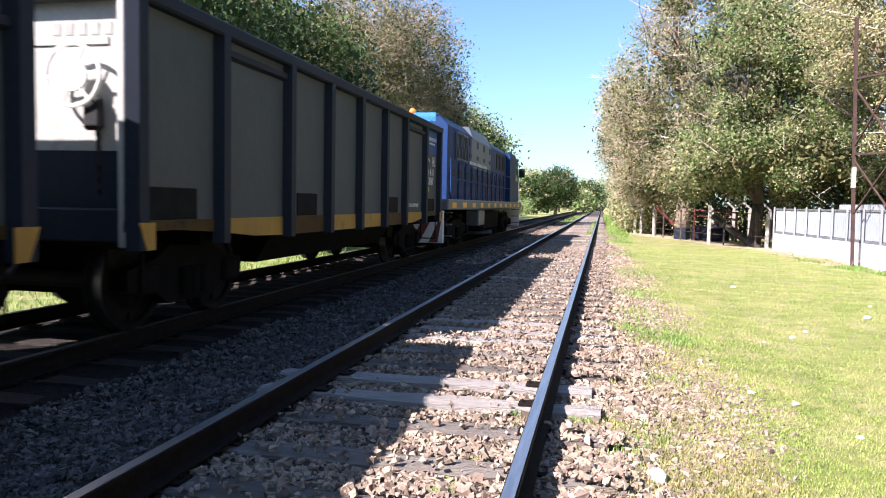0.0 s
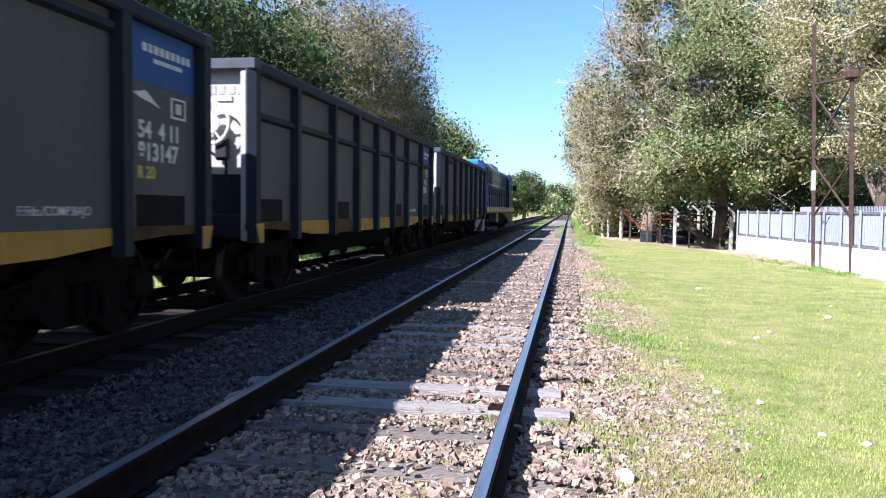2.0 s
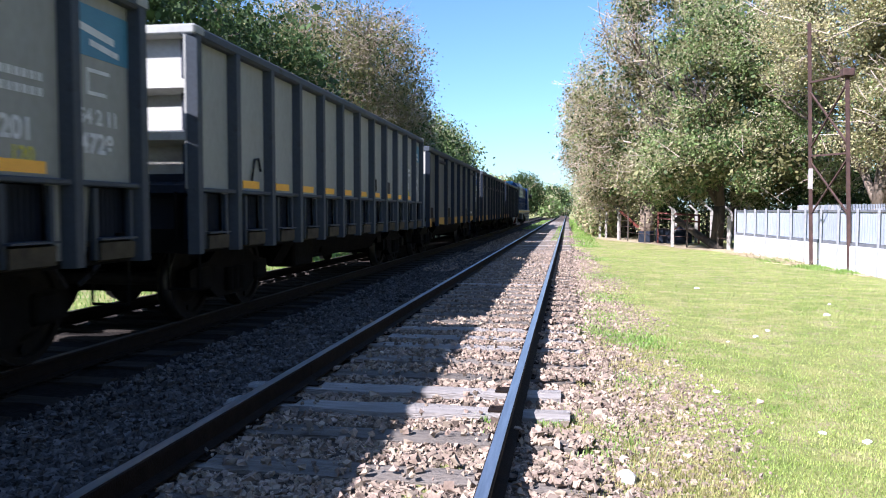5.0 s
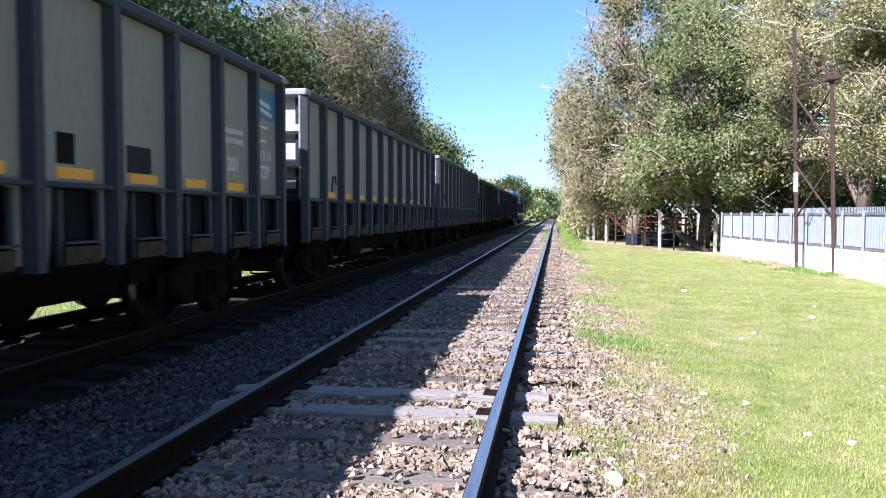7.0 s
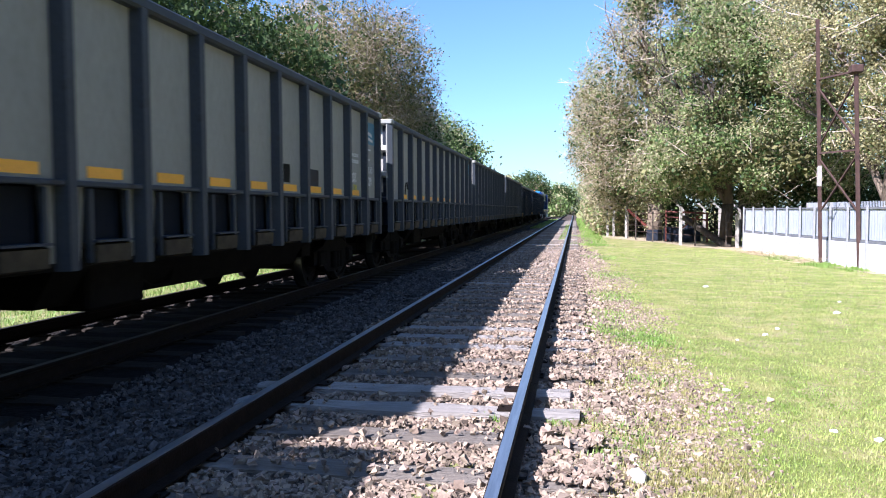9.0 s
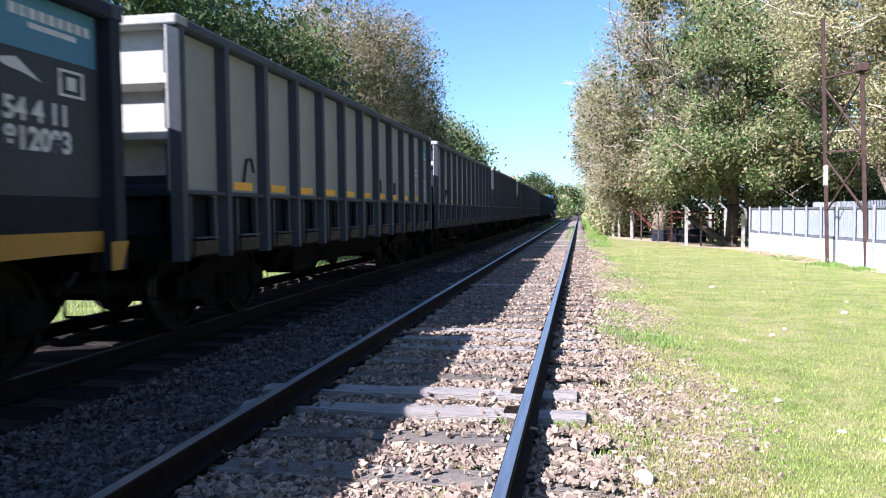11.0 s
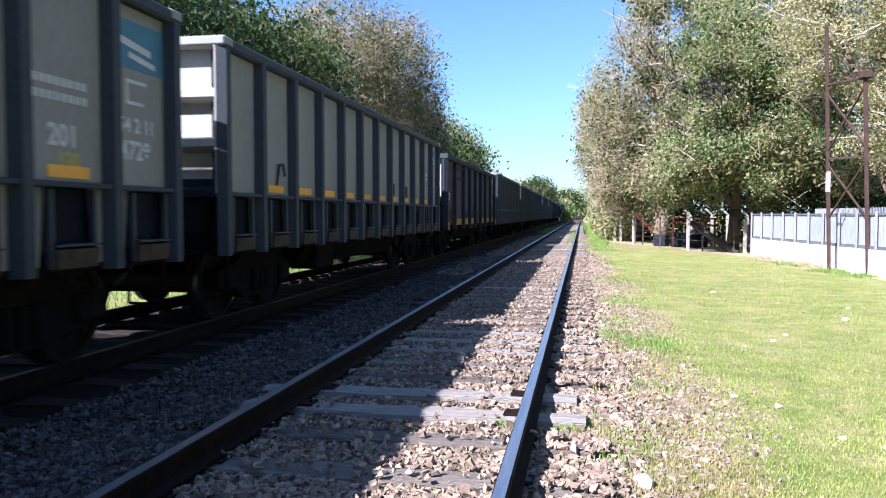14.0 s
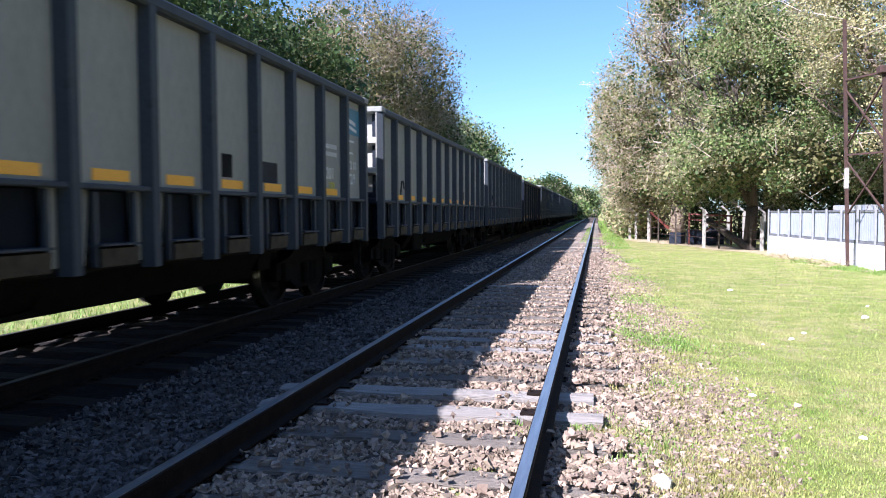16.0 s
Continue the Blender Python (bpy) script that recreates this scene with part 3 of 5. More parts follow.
def brake_wheel(w, x, z, y):
    hub = part("brake_wheel", disc(BM(), (x, y - 0.13, z), "y", [(-0.02, 0.05), (-0.02, 0.13), (0.02, 0.13), (0.02, 0.05)], 20), "white", w, "spoked hand brake wheel")
    bm = BM()
    n, R = 28, 0.25
    for i in range(n):
        a, b = 2 * math.pi * i / n, 2 * math.pi * (i + 1) / n
        rod(bm, (x + R * math.cos(a), y - 0.13, z + R * math.sin(a)), (x + R * math.cos(b), y - 0.13, z + R * math.sin(b)), 0.017, n=6)
    part("rim", bm, "white", hub)
    for i in range(6):
        a = 2 * math.pi * i / 6 + 0.1
        part("spoke", rod(BM(), (x + 0.1 * math.cos(a), y - 0.13, z + 0.1 * math.sin(a)), (x + R * math.cos(a), y - 0.13, z + R * math.sin(a)), 0.012, n=6), "white", hub)
    part("brake_gearbox", box(BM(), x + 0.04, x + 0.22, y - 0.09, y - 0.012, z - 0.44, z - 0.16, 0.03), "black", w)
    bm = BM()
    for k in range(11):
        zc = z - 0.45 - 0.05 * k
        if k % 2:
            box(bm, x + 0.165, x + 0.205, y - 0.07, y - 0.06, zc - 0.03, zc + 0.03)
        else:
            box(bm, x + 0.18, x + 0.19, y - 0.085, y - 0.045, zc - 0.03, zc + 0.03)
    part("brake_chain", bm, "black", w)


def ladder(w, x, y, z0, z1, out):
    bm = BM()
    for s in (0, 0.34):
        rod(bm, (x + s, y + out, z0), (x + s, y + out, z1), 0.014, n=6)
    z = z0 + 0.12
    while z < z1:
        rod(bm, (x, y + out, z), (x + 0.34, y + out, z), 0.011, n=6)
        z += 0.3
    for s in (0, 0.34):
        for z in (z0 + 0.1, z1 - 0.1):
            rod(bm, (x + s, y + out, z), (x + s, y, z), 0.011, n=6)
    part("ladder", bm, "rib_b", w)


def gondola(kind, LEN=11.65):
    """Low grey gondola: eight bays, posts, top chord, yellow fish-belly sill. kind: plain, railed or banded."""
    label = {"plain": "grey steel gondola wagon with yellow lower sill and blue sign panel",
             "railed": "grey steel gondola wagon with a horizontal mid rail and yellow sill",
             "banded": "dark grey gondola wagon with black lower band and yellow sill"}[kind]
    top = 2.92 if kind == "banded" else 2.97
    w = tagged(new("gondola_wagon"), label, "freight wagon", "wagons of the train")
    stops = (0.0, 1.50, 3.13, 4.48, 5.84, 7.19, 8.54, 10.17, LEN)
    bay = stops[1]
    paint = "grey_c" if kind == "banded" else "grey_a"
    flanks = {w: mesh_of("side_panel", box(BM(), -0.012, 0.012, -w + 0.001, -0.001, 1.03, top - 0.1), paint) for w in {round(b - a, 3) for a, b in zip(stops, stops[1:])}}
    post = BM()
    prism(post, [(-0.002, -0.11), (0.10, -0.065), (0.10, 0.065), (-0.002, 0.11)], 0.80, top - 0.12, "z")
    post = mesh_of("side_post", post, "rib_a")
    for s in (1, -1):
        x = s * (HW - 0.11)
        for k in range(8):
            again("side_panel", flanks[round(stops[k + 1] - stops[k], 3)], w, (x, -stops[k], 0))
        for k in range(9):
            y = min(max(-stops[k], -LEN + 0.10), -0.10)
            p = again("side_post", post, w, (x + s * 0.012, y, 0))
            if s < 0:
                p.rotation_euler = (0, 0, math.pi)
        part("top_chord", box(BM(), min(x - s * 0.06, x + s * 0.115), max(x - s * 0.06, x + s * 0.115), -LEN, 0, top - 0.14, top, 0.02), "rib_a", w)
        # fish-belly sill, deep in the middle and drawn up at the ends
        def belly(y):
            e = min(-y, LEN + y)
            return 0.95 - (0.03 if kind == "banded" else 0.13) * min(max((e - 1.0) / 1.5, 0), 1)
        upper = 1.115 if kind == "banded" else 1.04
        for k in range(8):
            a, e = -stops[k + 1] + 0.002, -stops[k] - 0.002
            m = (a + e) / 2
            dirty = k in ((3, 7) if kind == "banded" else (0, 2, 5, 7))
            part("side_sill", prism(BM(), [(a, upper), (a, belly(a)), (m, belly(m)), (e, belly(e)), (e, upper)], x - 0.02, x + 0.02), "yellow_dirty" if dirty else "yellow", w, "grimy brown sill" if dirty else "scuffed yellow sill")
        for a, e in ((-0.24, -0.02), (-LEN + 0.02, -LEN + 0.24)):
            part("sill_bracket", prism(BM(), [(a, 1.03), (a if a > -1 else a + 0.1, 0.80), (e - 0.1 if a > -1 else e, 0.80), (e, 1.03)], x + s * 0.114 - 0.006, x + s * 0.114 + 0.006), "yellow", w, "scuffed yellow end bracket")
        if kind == "banded":
            for k in (0, 2, 3, 4, 5, 7):
                part("lower_band", box(BM(), x + s * 0.014 - 0.003, x + s * 0.014 + 0.003, -stops[k + 1] + 0.05, -stops[k] - 0.05, 1.12, 1.38), "dark_band", w, "black painted band")
        else:
            for k in (0, 2, 5, 7):
                y, wide = (-stops[k] - 0.42, 0.82) if k in (0, 7) else (-stops[k + 1] + 0.98, 0.66)
                part("drop_door", box(BM(), x + s * 0.016 - 0.008, x + s * 0.016 + 0.008, y - wide, y, 1.045, 1.33, 0.004), "hatch", w, "blackened drop door")
        rails = range(8) if kind == "railed" else (1, 6)
        for k in rails:
            z = top - 0.64 if kind == "railed" else top - 0.27
            rail = prism(BM(), [(x, z - 0.06), (x + s * 0.07, z - 0.03), (x + s * 0.07, z + 0.03), (x, z + 0.06)], -stops[k + 1] + 0.11, -stops[k] - 0.11, "y")
            part("horizontal_rib", rail, "rib_a", w)
            if kind == "banded" and k in (1, 6):
                rail = prism(BM(), [(x, z - 0.32), (x + s * 0.05, z - 0.30), (x + s * 0.05, z - 0.26), (x, z - 0.24)], -stops[k + 1] + 0.11, -stops[k] - 0.11, "y")
                part("horizontal_rib", rail, "rib_a", w)
    # ends
    for s in (1, -1):
        y = -0.16 if s > 0 else -LEN + 0.16
        part("end_sheet", box(BM(), -HW + 0.1, HW - 0.1, y - 0.012, y + 0.012, 1.62, top - 0.1), "end_white", w, "pale painted end sheet")
        # Dark colour below 1.62 paints the next wagon's shadow on the end.
        part("lower_end_sheet", box(BM(), -HW + 0.1, HW - 0.1, y - 0.012, y + 0.012, 1.1, 1.618), "rib_a", w, "lower end sheet in a dark colour standing for the gap's shade")
        part("end_cap", box(BM(), -HW - 0.01, HW + 0.01, min(y, y + s * 0.168), max(y, y + s * 0.168), top - 0.13, top + 0.004, 0.015), "rib_b", w)
        for x in (-1.36, 1.36):
            part("corner_post", box(BM(), x - 0.05, x + 0.05, min(y + s * 0.014, y + s * 0.15), max(y + s * 0.014, y + s * 0.15), 0.82, top - 0.14, 0.015), "end_white" if kind != "banded" else "rib_a", w)
        part("end_beam", box(BM(), -HW + 0.1, HW - 0.1, min(y + s * 0.014, y + s * 0.13), max(y + s * 0.014, y + s * 0.13), 0.86, 1.14, 0.015), "rib_a", w)
        rows = (2.52,) if kind != "banded" else (2.44, 2.0, 1.62)
        for z in rows:
            part("end_rib", box(BM(), -1.15, 1.15, min(y + s * 0.014, y + s * (0.03 if kind != "banded" else 0.09)), max(y + s * 0.014, y + s * (0.03 if kind != "banded" else 0.09)), z - 0.03, z + 0.03), "end_white", w)
    part("floor", box(BM(), -HW + 0.13, HW - 0.13, -LEN + 0.2, -0.2, 1.12, 1.16), "rib_a", w)
    yr = -LEN + 0.16
    if kind == "banded":
        writing("C1", 0.3, "letter", w, HW - 0.0945, -LEN + 0.55, 1.66)
        ladder(w, 0.72, yr - 0.014, 0.9, top - 0.05, -0.14)
        for a, b in (((0.2, 2.35), (0.75, 2.02)), ((0.2, 1.95), (0.75, 1.64)), ((1.0, 2.0), (1.28, 1.66))):
            part("end_brace", rod(BM(), (a[0], yr - 0.05, a[1]), (b[0], yr - 0.05, b[1]), 0.025, n=6), "black", w)
    else:
        brake_wheel(w, 0.92, 2.22, yr - 0.03)
        for z in (2.70,):
            bm = BM()
            for k in range(6):
                box(bm, 0.62 + 0.12 * k, 0.70 + 0.12 * k, yr - 0.019, yr - 0.013, z - 0.13, z - 0.03)
            tagged(part("end_marking", bm, "grey_b", w, "faded marking on the end"), kind="stuff")
    # sign panel and lettering in the leading bay, on both flanks' outside
    xo = HW - 0.11 + 0.0145
    sign = "cyan_sign" if kind == "banded" else "blue_sign"
    h = 0.40 if kind == "banded" else 0.51
    part("sign_panel", box(BM(), xo - 0.002, xo + 0.003, -bay + 0.13, -0.23, top - 0.14 - h, top - 0.14), sign, w, "blue sign panel with pale lettering")
    bm = BM()
    for k, (a, b, z) in enumerate(((0.32, 1.18, 0.30), (0.5, 1.0, 0.41))):
        for j in range(9 if k == 0 else 7):
            u = a + (b - a) * j / (9 if k == 0 else 7)
            box(bm, xo + 0.003, xo + 0.005, -bay + 0.05 + u, -bay + 0.05 + u + 0.065, top - 0.14 - z * h / 0.68, top - 0.14 - z * h / 0.68 + (0.075 if k == 0 else 0.04))
    tagged(part("sign_lettering", bm, "letter", w), kind="stuff")
    bm = BM()
    zt = top - 0.14 - h - 0.12
    prism(bm, [(-bay + 0.22, zt + 0.02), (-bay + 0.42, zt + 0.06), (-bay + 0.66, zt - 0.08), (-bay + 0.5, zt - 0.04), (-bay + 0.34, zt - 0.02)], xo + 0.001, xo + 0.003)
    for a, b, c, d in ((0.84, 1.12, 0.04, 0.06), (0.84, 1.12, -0.14, -0.12), (0.84, 0.87, -0.14, 0.06), (1.09, 1.12, -0.14, 0.06), (0.93, 1.03, -0.09, 0.01)):
        box(bm, xo + 0.001, xo + 0.003, -bay + a, -bay + b, zt + c, zt + d)
    part("emblem", bm, "letter", w)
    lines = {"plain": ("54  4 11", "813147", "R 20"), "railed": ("54  4 11", "812545", "20"), "banded": ("54 4 11", "812093", "")}[kind]
    writing(lines[0], 0.215, "letter", w, xo + 0.001, -bay + 0.29, zt - 0.36)
    writing(lines[1], 0.225, "letter", w, xo + 0.001, -bay + 0.29, zt - 0.56)
    if lines[2]:
        writing(lines[2], 0.15, "letter_y", w, xo + 0.001, -bay + 0.28, zt - 0.72)
    if kind != "banded":
        writing("F.Fdo./COMP.BAJO", 0.10, "letter", w, xo + 0.001, -stops[2] + 0.45, 1.15)
    underframe(w, LEN)
    return w


def hopper_gondola(top=3.09, LEN=11.95):
    """Tall light grey wagon: twelve bays, ledge, barred recesses below, yellow marks."""
    w = tagged(new("tall_gondola_wagon"), "tall light grey steel wagon with ribs and barred lower bays", "freight wagon", "wagons of the train")
    n = 12
    bay = LEN / n
    flank = mesh_of("side_panel", box(BM(), -0.012, 0.012, -bay + 0.004, -0.004, 1.46, top - 0.08), "grey_b")
    post = mesh_of("side_post", prism(BM(), [(-0.002, -0.09), (0.10, -0.05), (0.10, 0.05), (-0.002, 0.09)], 0.80, top - 0.1, "z"), "rib_b")
    # Recess backs take the near-black underframe colour as painted shade.
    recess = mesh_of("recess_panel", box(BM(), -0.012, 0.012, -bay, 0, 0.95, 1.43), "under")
    bm = BM()
    for k in range(8):
        y = -0.28 - (bay - 0.58) * k / 7
        box(bm, -0.012, 0.012, y - 0.012, y + 0.012, 1.0, 1.42)
    grill = mesh_of("grill", bm, "rib_a")
    stub = mesh_of("lower_post", box(BM(), -0.025, 0.025, -0.024, 0.024, 0.84, 1.42, 0.006), "rib_b")
    tray = mesh_of("lower_tray", prism(BM(), [(-0.08, 0.80), (0.09, 0.84), (0.10, 0.98), (-0.08, 1.0)], -bay + 0.28, -0.25, "y"), "grime")
    fin = mesh_of("lower_plate", prism(BM(), [(-0.24, 1.43), (-0.20, 0.86), (0.20, 0.86), (0.27, 1.43)], -0.008, 0.008, "x"), "grey_b")
    lip = mesh_of("tray_lip", box(BM(), -0.09, 0.115, -bay + 0.27, -0.24, 1.0, 1.018), "rib_b")
    mark = mesh_of("yellow_mark", box(BM(), -0.003, 0.003, -0.46, 0, 1.505, 1.595), "yellow_mark")
    for s in (1, -1):
        x = s * (HW - 0.11)
        for k in range(n):
            again("side_panel", flank, w, (x, -bay * k, 0))
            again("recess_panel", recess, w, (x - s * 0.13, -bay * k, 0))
            again("grill", grill, w, (x - s * 0.03, -bay * k, 0))
            t = again("lower_tray", tray, w, (x, -bay * k, 0))
            again("tray_lip", lip, w, (x if s > 0 else x - 0.02, -bay * k, 0))
            if s < 0:
                t.matrix_basis = Matrix.Translation((x, -bay * (k + 1), 0)) @ pose(0, 0, 0, 0, 0, 180)
            for d in (0.24, bay - 0.27):
                again("lower_post", stub, w, (x + s * 0.04, -bay * k - d, 0))
            if 0 < k < n - 1:
                again("yellow_mark", mark, w, (x + s * 0.0155, -bay * k - 0.24, 0))
            if k > 0:
                again("lower_plate", fin, w, (x - s * 0.004, -bay * k, 0))
        for k in range(n + 1):
            p = again("side_post", post, w, (x + s * 0.012, min(max(-bay * k, -LEN + 0.09), -0.09), 0))
            if s < 0:
                p.rotation_euler = (0, 0, math.pi)
        part("top_chord", box(BM(), min(x - s * 0.06, x + s * 0.115), max(x - s * 0.06, x + s * 0.115), -LEN, 0, top - 0.12, top, 0.025), "rib_b", w)
        part("ledge", box(BM(), min(x - s * 0.02, x + s * 0.09), max(x - s * 0.02, x + s * 0.09), -LEN + 0.02, -0.02, 1.43, 1.475, 0.01), "rib_b", w)
        part("side_sill", box(BM(), min(x - s * 0.12, x + s * 0.0), max(x - s * 0.12, x + s * 0.0), -LEN + 0.05, -0.05, 0.8, 0.95), "under", w)
    for s in (1, -1):
        y = -0.2 if s > 0 else -LEN + 0.2
        part("end_sheet", box(BM(), -HW + 0.1, HW - 0.1, y - 0.012, y + 0.012, 1.62, top - 0.1), "end_white", w, "pale painted end sheet")
        # Lower sheet coloured dark for the shade in the gap between wagons.
        part("lower_end_sheet", box(BM(), -HW + 0.1, HW - 0.1, y - 0.012, y + 0.012, 0.85, 1.618), "rib_a", w, "lower end sheet in a dark colour standing for the gap's shade")
        part("end_cap", box(BM(), -HW - 0.01, HW + 0.01, min(y, y + s * 0.208), max(y, y + s * 0.208), top - 0.1, top + 0.004, 0.02), "grey_b", w)
        for z in (2.50, 1.98, 1.45):
            # Lowest rib is dark too, as part of that painted gap shade.
            part("end_rib", prism(BM(), [(y + s * 0.013, z - 0.08), (y + s * 0.17, z - 0.03), (y + s * 0.17, z + 0.05), (y + s * 0.013, z + 0.09)], -HW + 0.12, HW - 0.12), "end_white" if z > 1.6 else "rib_a", w)
        for x in (-1.33, 1.33):
            part("corner_post", box(BM(), x - 0.06, x + 0.06, min(y + s * 0.014, y + s * 0.06), max(y + s * 0.014, y + s * 0.06), 0.85, top - 0.11, 0.012), "rib_a", w)
    part("floor", box(BM(), -HW + 0.125, HW - 0.125, -LEN + 0.215, -0.215, 1.433, 1.457), "rib_a", w)
    xo = HW - 0.11 + 0.0145
    part("sign_panel", box(BM(), xo - 0.002, xo + 0.003, -bay + 0.1, -0.17, 2.46, 2.86), "cyan_sign", w, "faded pale blue sign panel")
    bm = BM()
    prism(bm, [(-bay + 0.14, 2.66), (-bay + 0.62, 2.60), (-bay + 0.62, 2.66), (-bay + 0.14, 2.72)], xo + 0.003, xo + 0.005)
    prism(bm, [(-bay + 0.3, 2.55), (-bay + 0.68, 2.50), (-bay + 0.68, 2.55), (-bay + 0.3, 2.60)], xo + 0.003, xo + 0.005)
    tagged(part("sign_lettering", bm, "letter", w), kind="stuff")
    bm = BM()
    for a, b, c, d in ((0.25, 0.55, 2.34, 2.37), (0.25, 0.28, 2.18, 2.37), (0.25, 0.5, 2.16, 2.19)):
        box(bm, xo + 0.001, xo + 0.003, -bay + a, -bay + b, c, d)
    part("emblem", bm, "letter", w)
    writing("54 2 11", 0.17, "letter", w, xo + 0.001, -bay + 0.14, 1.93)
    writing("201", 0.22, "letter", w, xo + 0.001, -2 * bay + 0.3, 1.74)
    writing("4728", 0.22, "letter", w, xo + 0.001, -bay + 0.15, 1.70)
    writing("120", 0.16, "letter_y", w, xo + 0.001, -2 * bay + 0.4, 1.58)
    bm = BM()
    for r, z in enumerate((2.17, 2.06)):
        for k in range(8):
            box(bm, xo + 0.001, xo + 0.003, -2 * bay + 0.16 + 0.075 * k, -2 * bay + 0.21 + 0.075 * k, z, z + 0.06)
    tagged(part("small_lettering", bm, "letter", w), kind="stuff")
    part("notice_plate", box(BM(), xo, xo + 0.004, -5 * bay + 0.3, -5 * bay + 0.52, 1.62, 1.86), "hatch", w, "small dark notice plate")
    part("notice_plate", box(BM(), xo, xo + 0.004, -4 * bay + 0.25, -4 * bay + 0.65, 1.60, 1.84), "rib_a", w)
    bm = BM()
    for p, q in (((0.3, 1.6), (0.38, 1.85)), ((0.38, 1.85), (0.5, 1.87)), ((0.5, 1.87), (0.56, 1.72))):
        rod(bm, (xo + 0.02, -LEN + 1.2 + p[0], p[1]), (xo + 0.02, -LEN + 1.2 + q[0], q[1]), 0.014, n=6)
    part("grab_iron", bm, "black", w)
    part("valve_box", box(BM(), 0.7, 1.15, -8.34, -7.5, 0.40, 0.84, 0.03), "under", w, "brake valve box, shade put into its near-black colour")
    bm = BM()
    for p, q in (((1.05, -7.5, 0.62), (1.05, -7.2, 0.5)), ((1.05, -7.2, 0.5), (1.05, -6.9, 0.52)), ((1.05, -6.9, 0.52), (1.05, -6.75, 0.82))):
        rod(bm, p, q, 0.02, n=6)
    part("brake_pipe", bm, "under", w)
    underframe(w, LEN, 1.65)
    return w


def locomotive():
    """Blue hood locomotive, cab leading; local y runs back from its nose."""
    L = 17.4
    e = tagged(new("locomotive"), "blue diesel hood locomotive with grey doors and walkway railings", "locomotive")
    part("frame", box(BM(), -1.45, 1.45, -L + 0.2, -0.2, 1.06, 1.34, 0.03), "loco_grey", e, "grey underframe edge")
    for s in (1, -1):
        bm = BM()
        for k in range(11):
            y = -L + 0.7 + k * 1.5
            box(bm, s * 1.452 - 0.003, s * 1.452 + 0.003, y, y + 0.55, 1.12, 1.26)
        tagged(part("yellow_marking", bm, "yellow_mark", e), kind="stuff")
    hood = [(-1.25, 1.34), (-1.25, 3.24), (-1.05, 3.44), (1.05, 3.44), (1.25, 3.24), (1.25, 1.34)]
    body = part("hood", prism(BM(), hood, -L + 0.9, -4.6, "y"), "blue", e, "dark blue engine hood")
    # grey panel, grills and doors on each flank
    for s in (1, -1):
        x = s * 1.254
        part("grey_panel", box(BM(), x - 0.006, x + 0.006, -L + 4.4, -L + 8.4, 2.32, 3.2), "loco_grey", body)
        for k in range(2):
            y = -L + 2.0 + 0.9 * k
            g = part("radiator_opening", box(BM(), x - 0.004, x + 0.010, y, y + 0.8, 2.45, 3.1), "black", body)
            bm = BM()
            for p, q in (((0, 2.45), (0, 3.15)), ((0, 3.15), (0.8, 3.15)), ((0.8, 3.15), (0.8, 2.45)), ((0, 2.45), (0.8, 2.45)), ((0.02, 3.12), (0.4, 2.48)), ((0.4, 2.48), (0.78, 3.12))):
                rod(bm, (x + s * 0.02, y + p[0], p[1]), (x + s * 0.02, y + q[0], q[1]), 0.03, n=5)
            part("bracing", bm, "loco_grey", g)
        for k in range(11):
            y = -L + 1.3 + k * 1.02
            d = part("hood_door", box(BM(), x - 0.01, x + 0.016, y, y + 0.9, 1.42, 2.28, 0.008), "blue", body)
            part("door_handle", box(BM(), min(x, x + s * 0.04), max(x, x + s * 0.04), y + 0.76, y + 0.8, 1.8, 1.95), "loco_grey", d)
            part("louvre", box(BM(), x - 0.012, x + 0.02, y + 0.18, y + 0.6, 1.95, 2.15), "black", d)
        for k in range(3):
            y = -L + 9.9 + k * 0.85
            part("vent", box(BM(), x - 0.01, x + 0.012, y, y + 0.55, 2.55, 3.1), "black", body)
        bm = BM()
        for k in range(4):
            box(bm, x - 0.008, x + 0.014, -L + 4.1 + 1.3 * k, -L + 4.5 + 1.3 * k, 2.6, 2.72)
            box(bm, x - 0.008, x + 0.014, -L + 4.1 + 1.3 * k, -L + 4.4 + 1.3 * k, 2.95, 3.15)
        tagged(part("hood_latch", bm, "blue", body), kind="stuff")
        bm = BM()
        for k in range(14):
            box(bm, x - 0.008, x + 0.010, -L + 4.2 + 0.24 * k, -L + 4.36 + 0.24 * k, 2.36, 2.5)
        tagged(part("side_lettering", bm, "letter", body), kind="stuff")
        # railing
        bm = BM()
        xr = s * 1.42
        for k in range(13):
            y = -L + 0.6 + 1.02 * k
            rod(bm, (xr, y, 1.34), (xr, y, 2.34), 0.02, n=6)
        for z in (2.34, 1.86):
            rod(bm, (xr, -L + 0.6, z), (xr, -4.6, z), 0.02, n=6)
        part("railing", bm, "blue", e, "tubular walkway railing")
    part("radiator_hood", prism(BM(), [(-1.12, 3.34), (-1.0, 3.5), (1.0, 3.5), (1.12, 3.34)], -L + 1.0, -L + 4.6, "y"), "blue", e)
    part("radiator_roof", prism(BM(), [(-1.27, 3.2), (-1.12, 3.56), (1.12, 3.56), (1.27, 3.2)], -L + 4.61, -L + 8.2, "y"), "loco_grey", e)
    part("roof_box", box(BM(), -0.6, 0.2, -L + 1.4, -L + 4.2, 3.502, 3.56, 0.02), "sky_blue", e, "light blue roof box")
    part("roof_box", box(BM(), 0.35, 0.95, -L + 0.9, -L + 1.25, 3.3, 3.54, 0.02), "sky_blue", e)
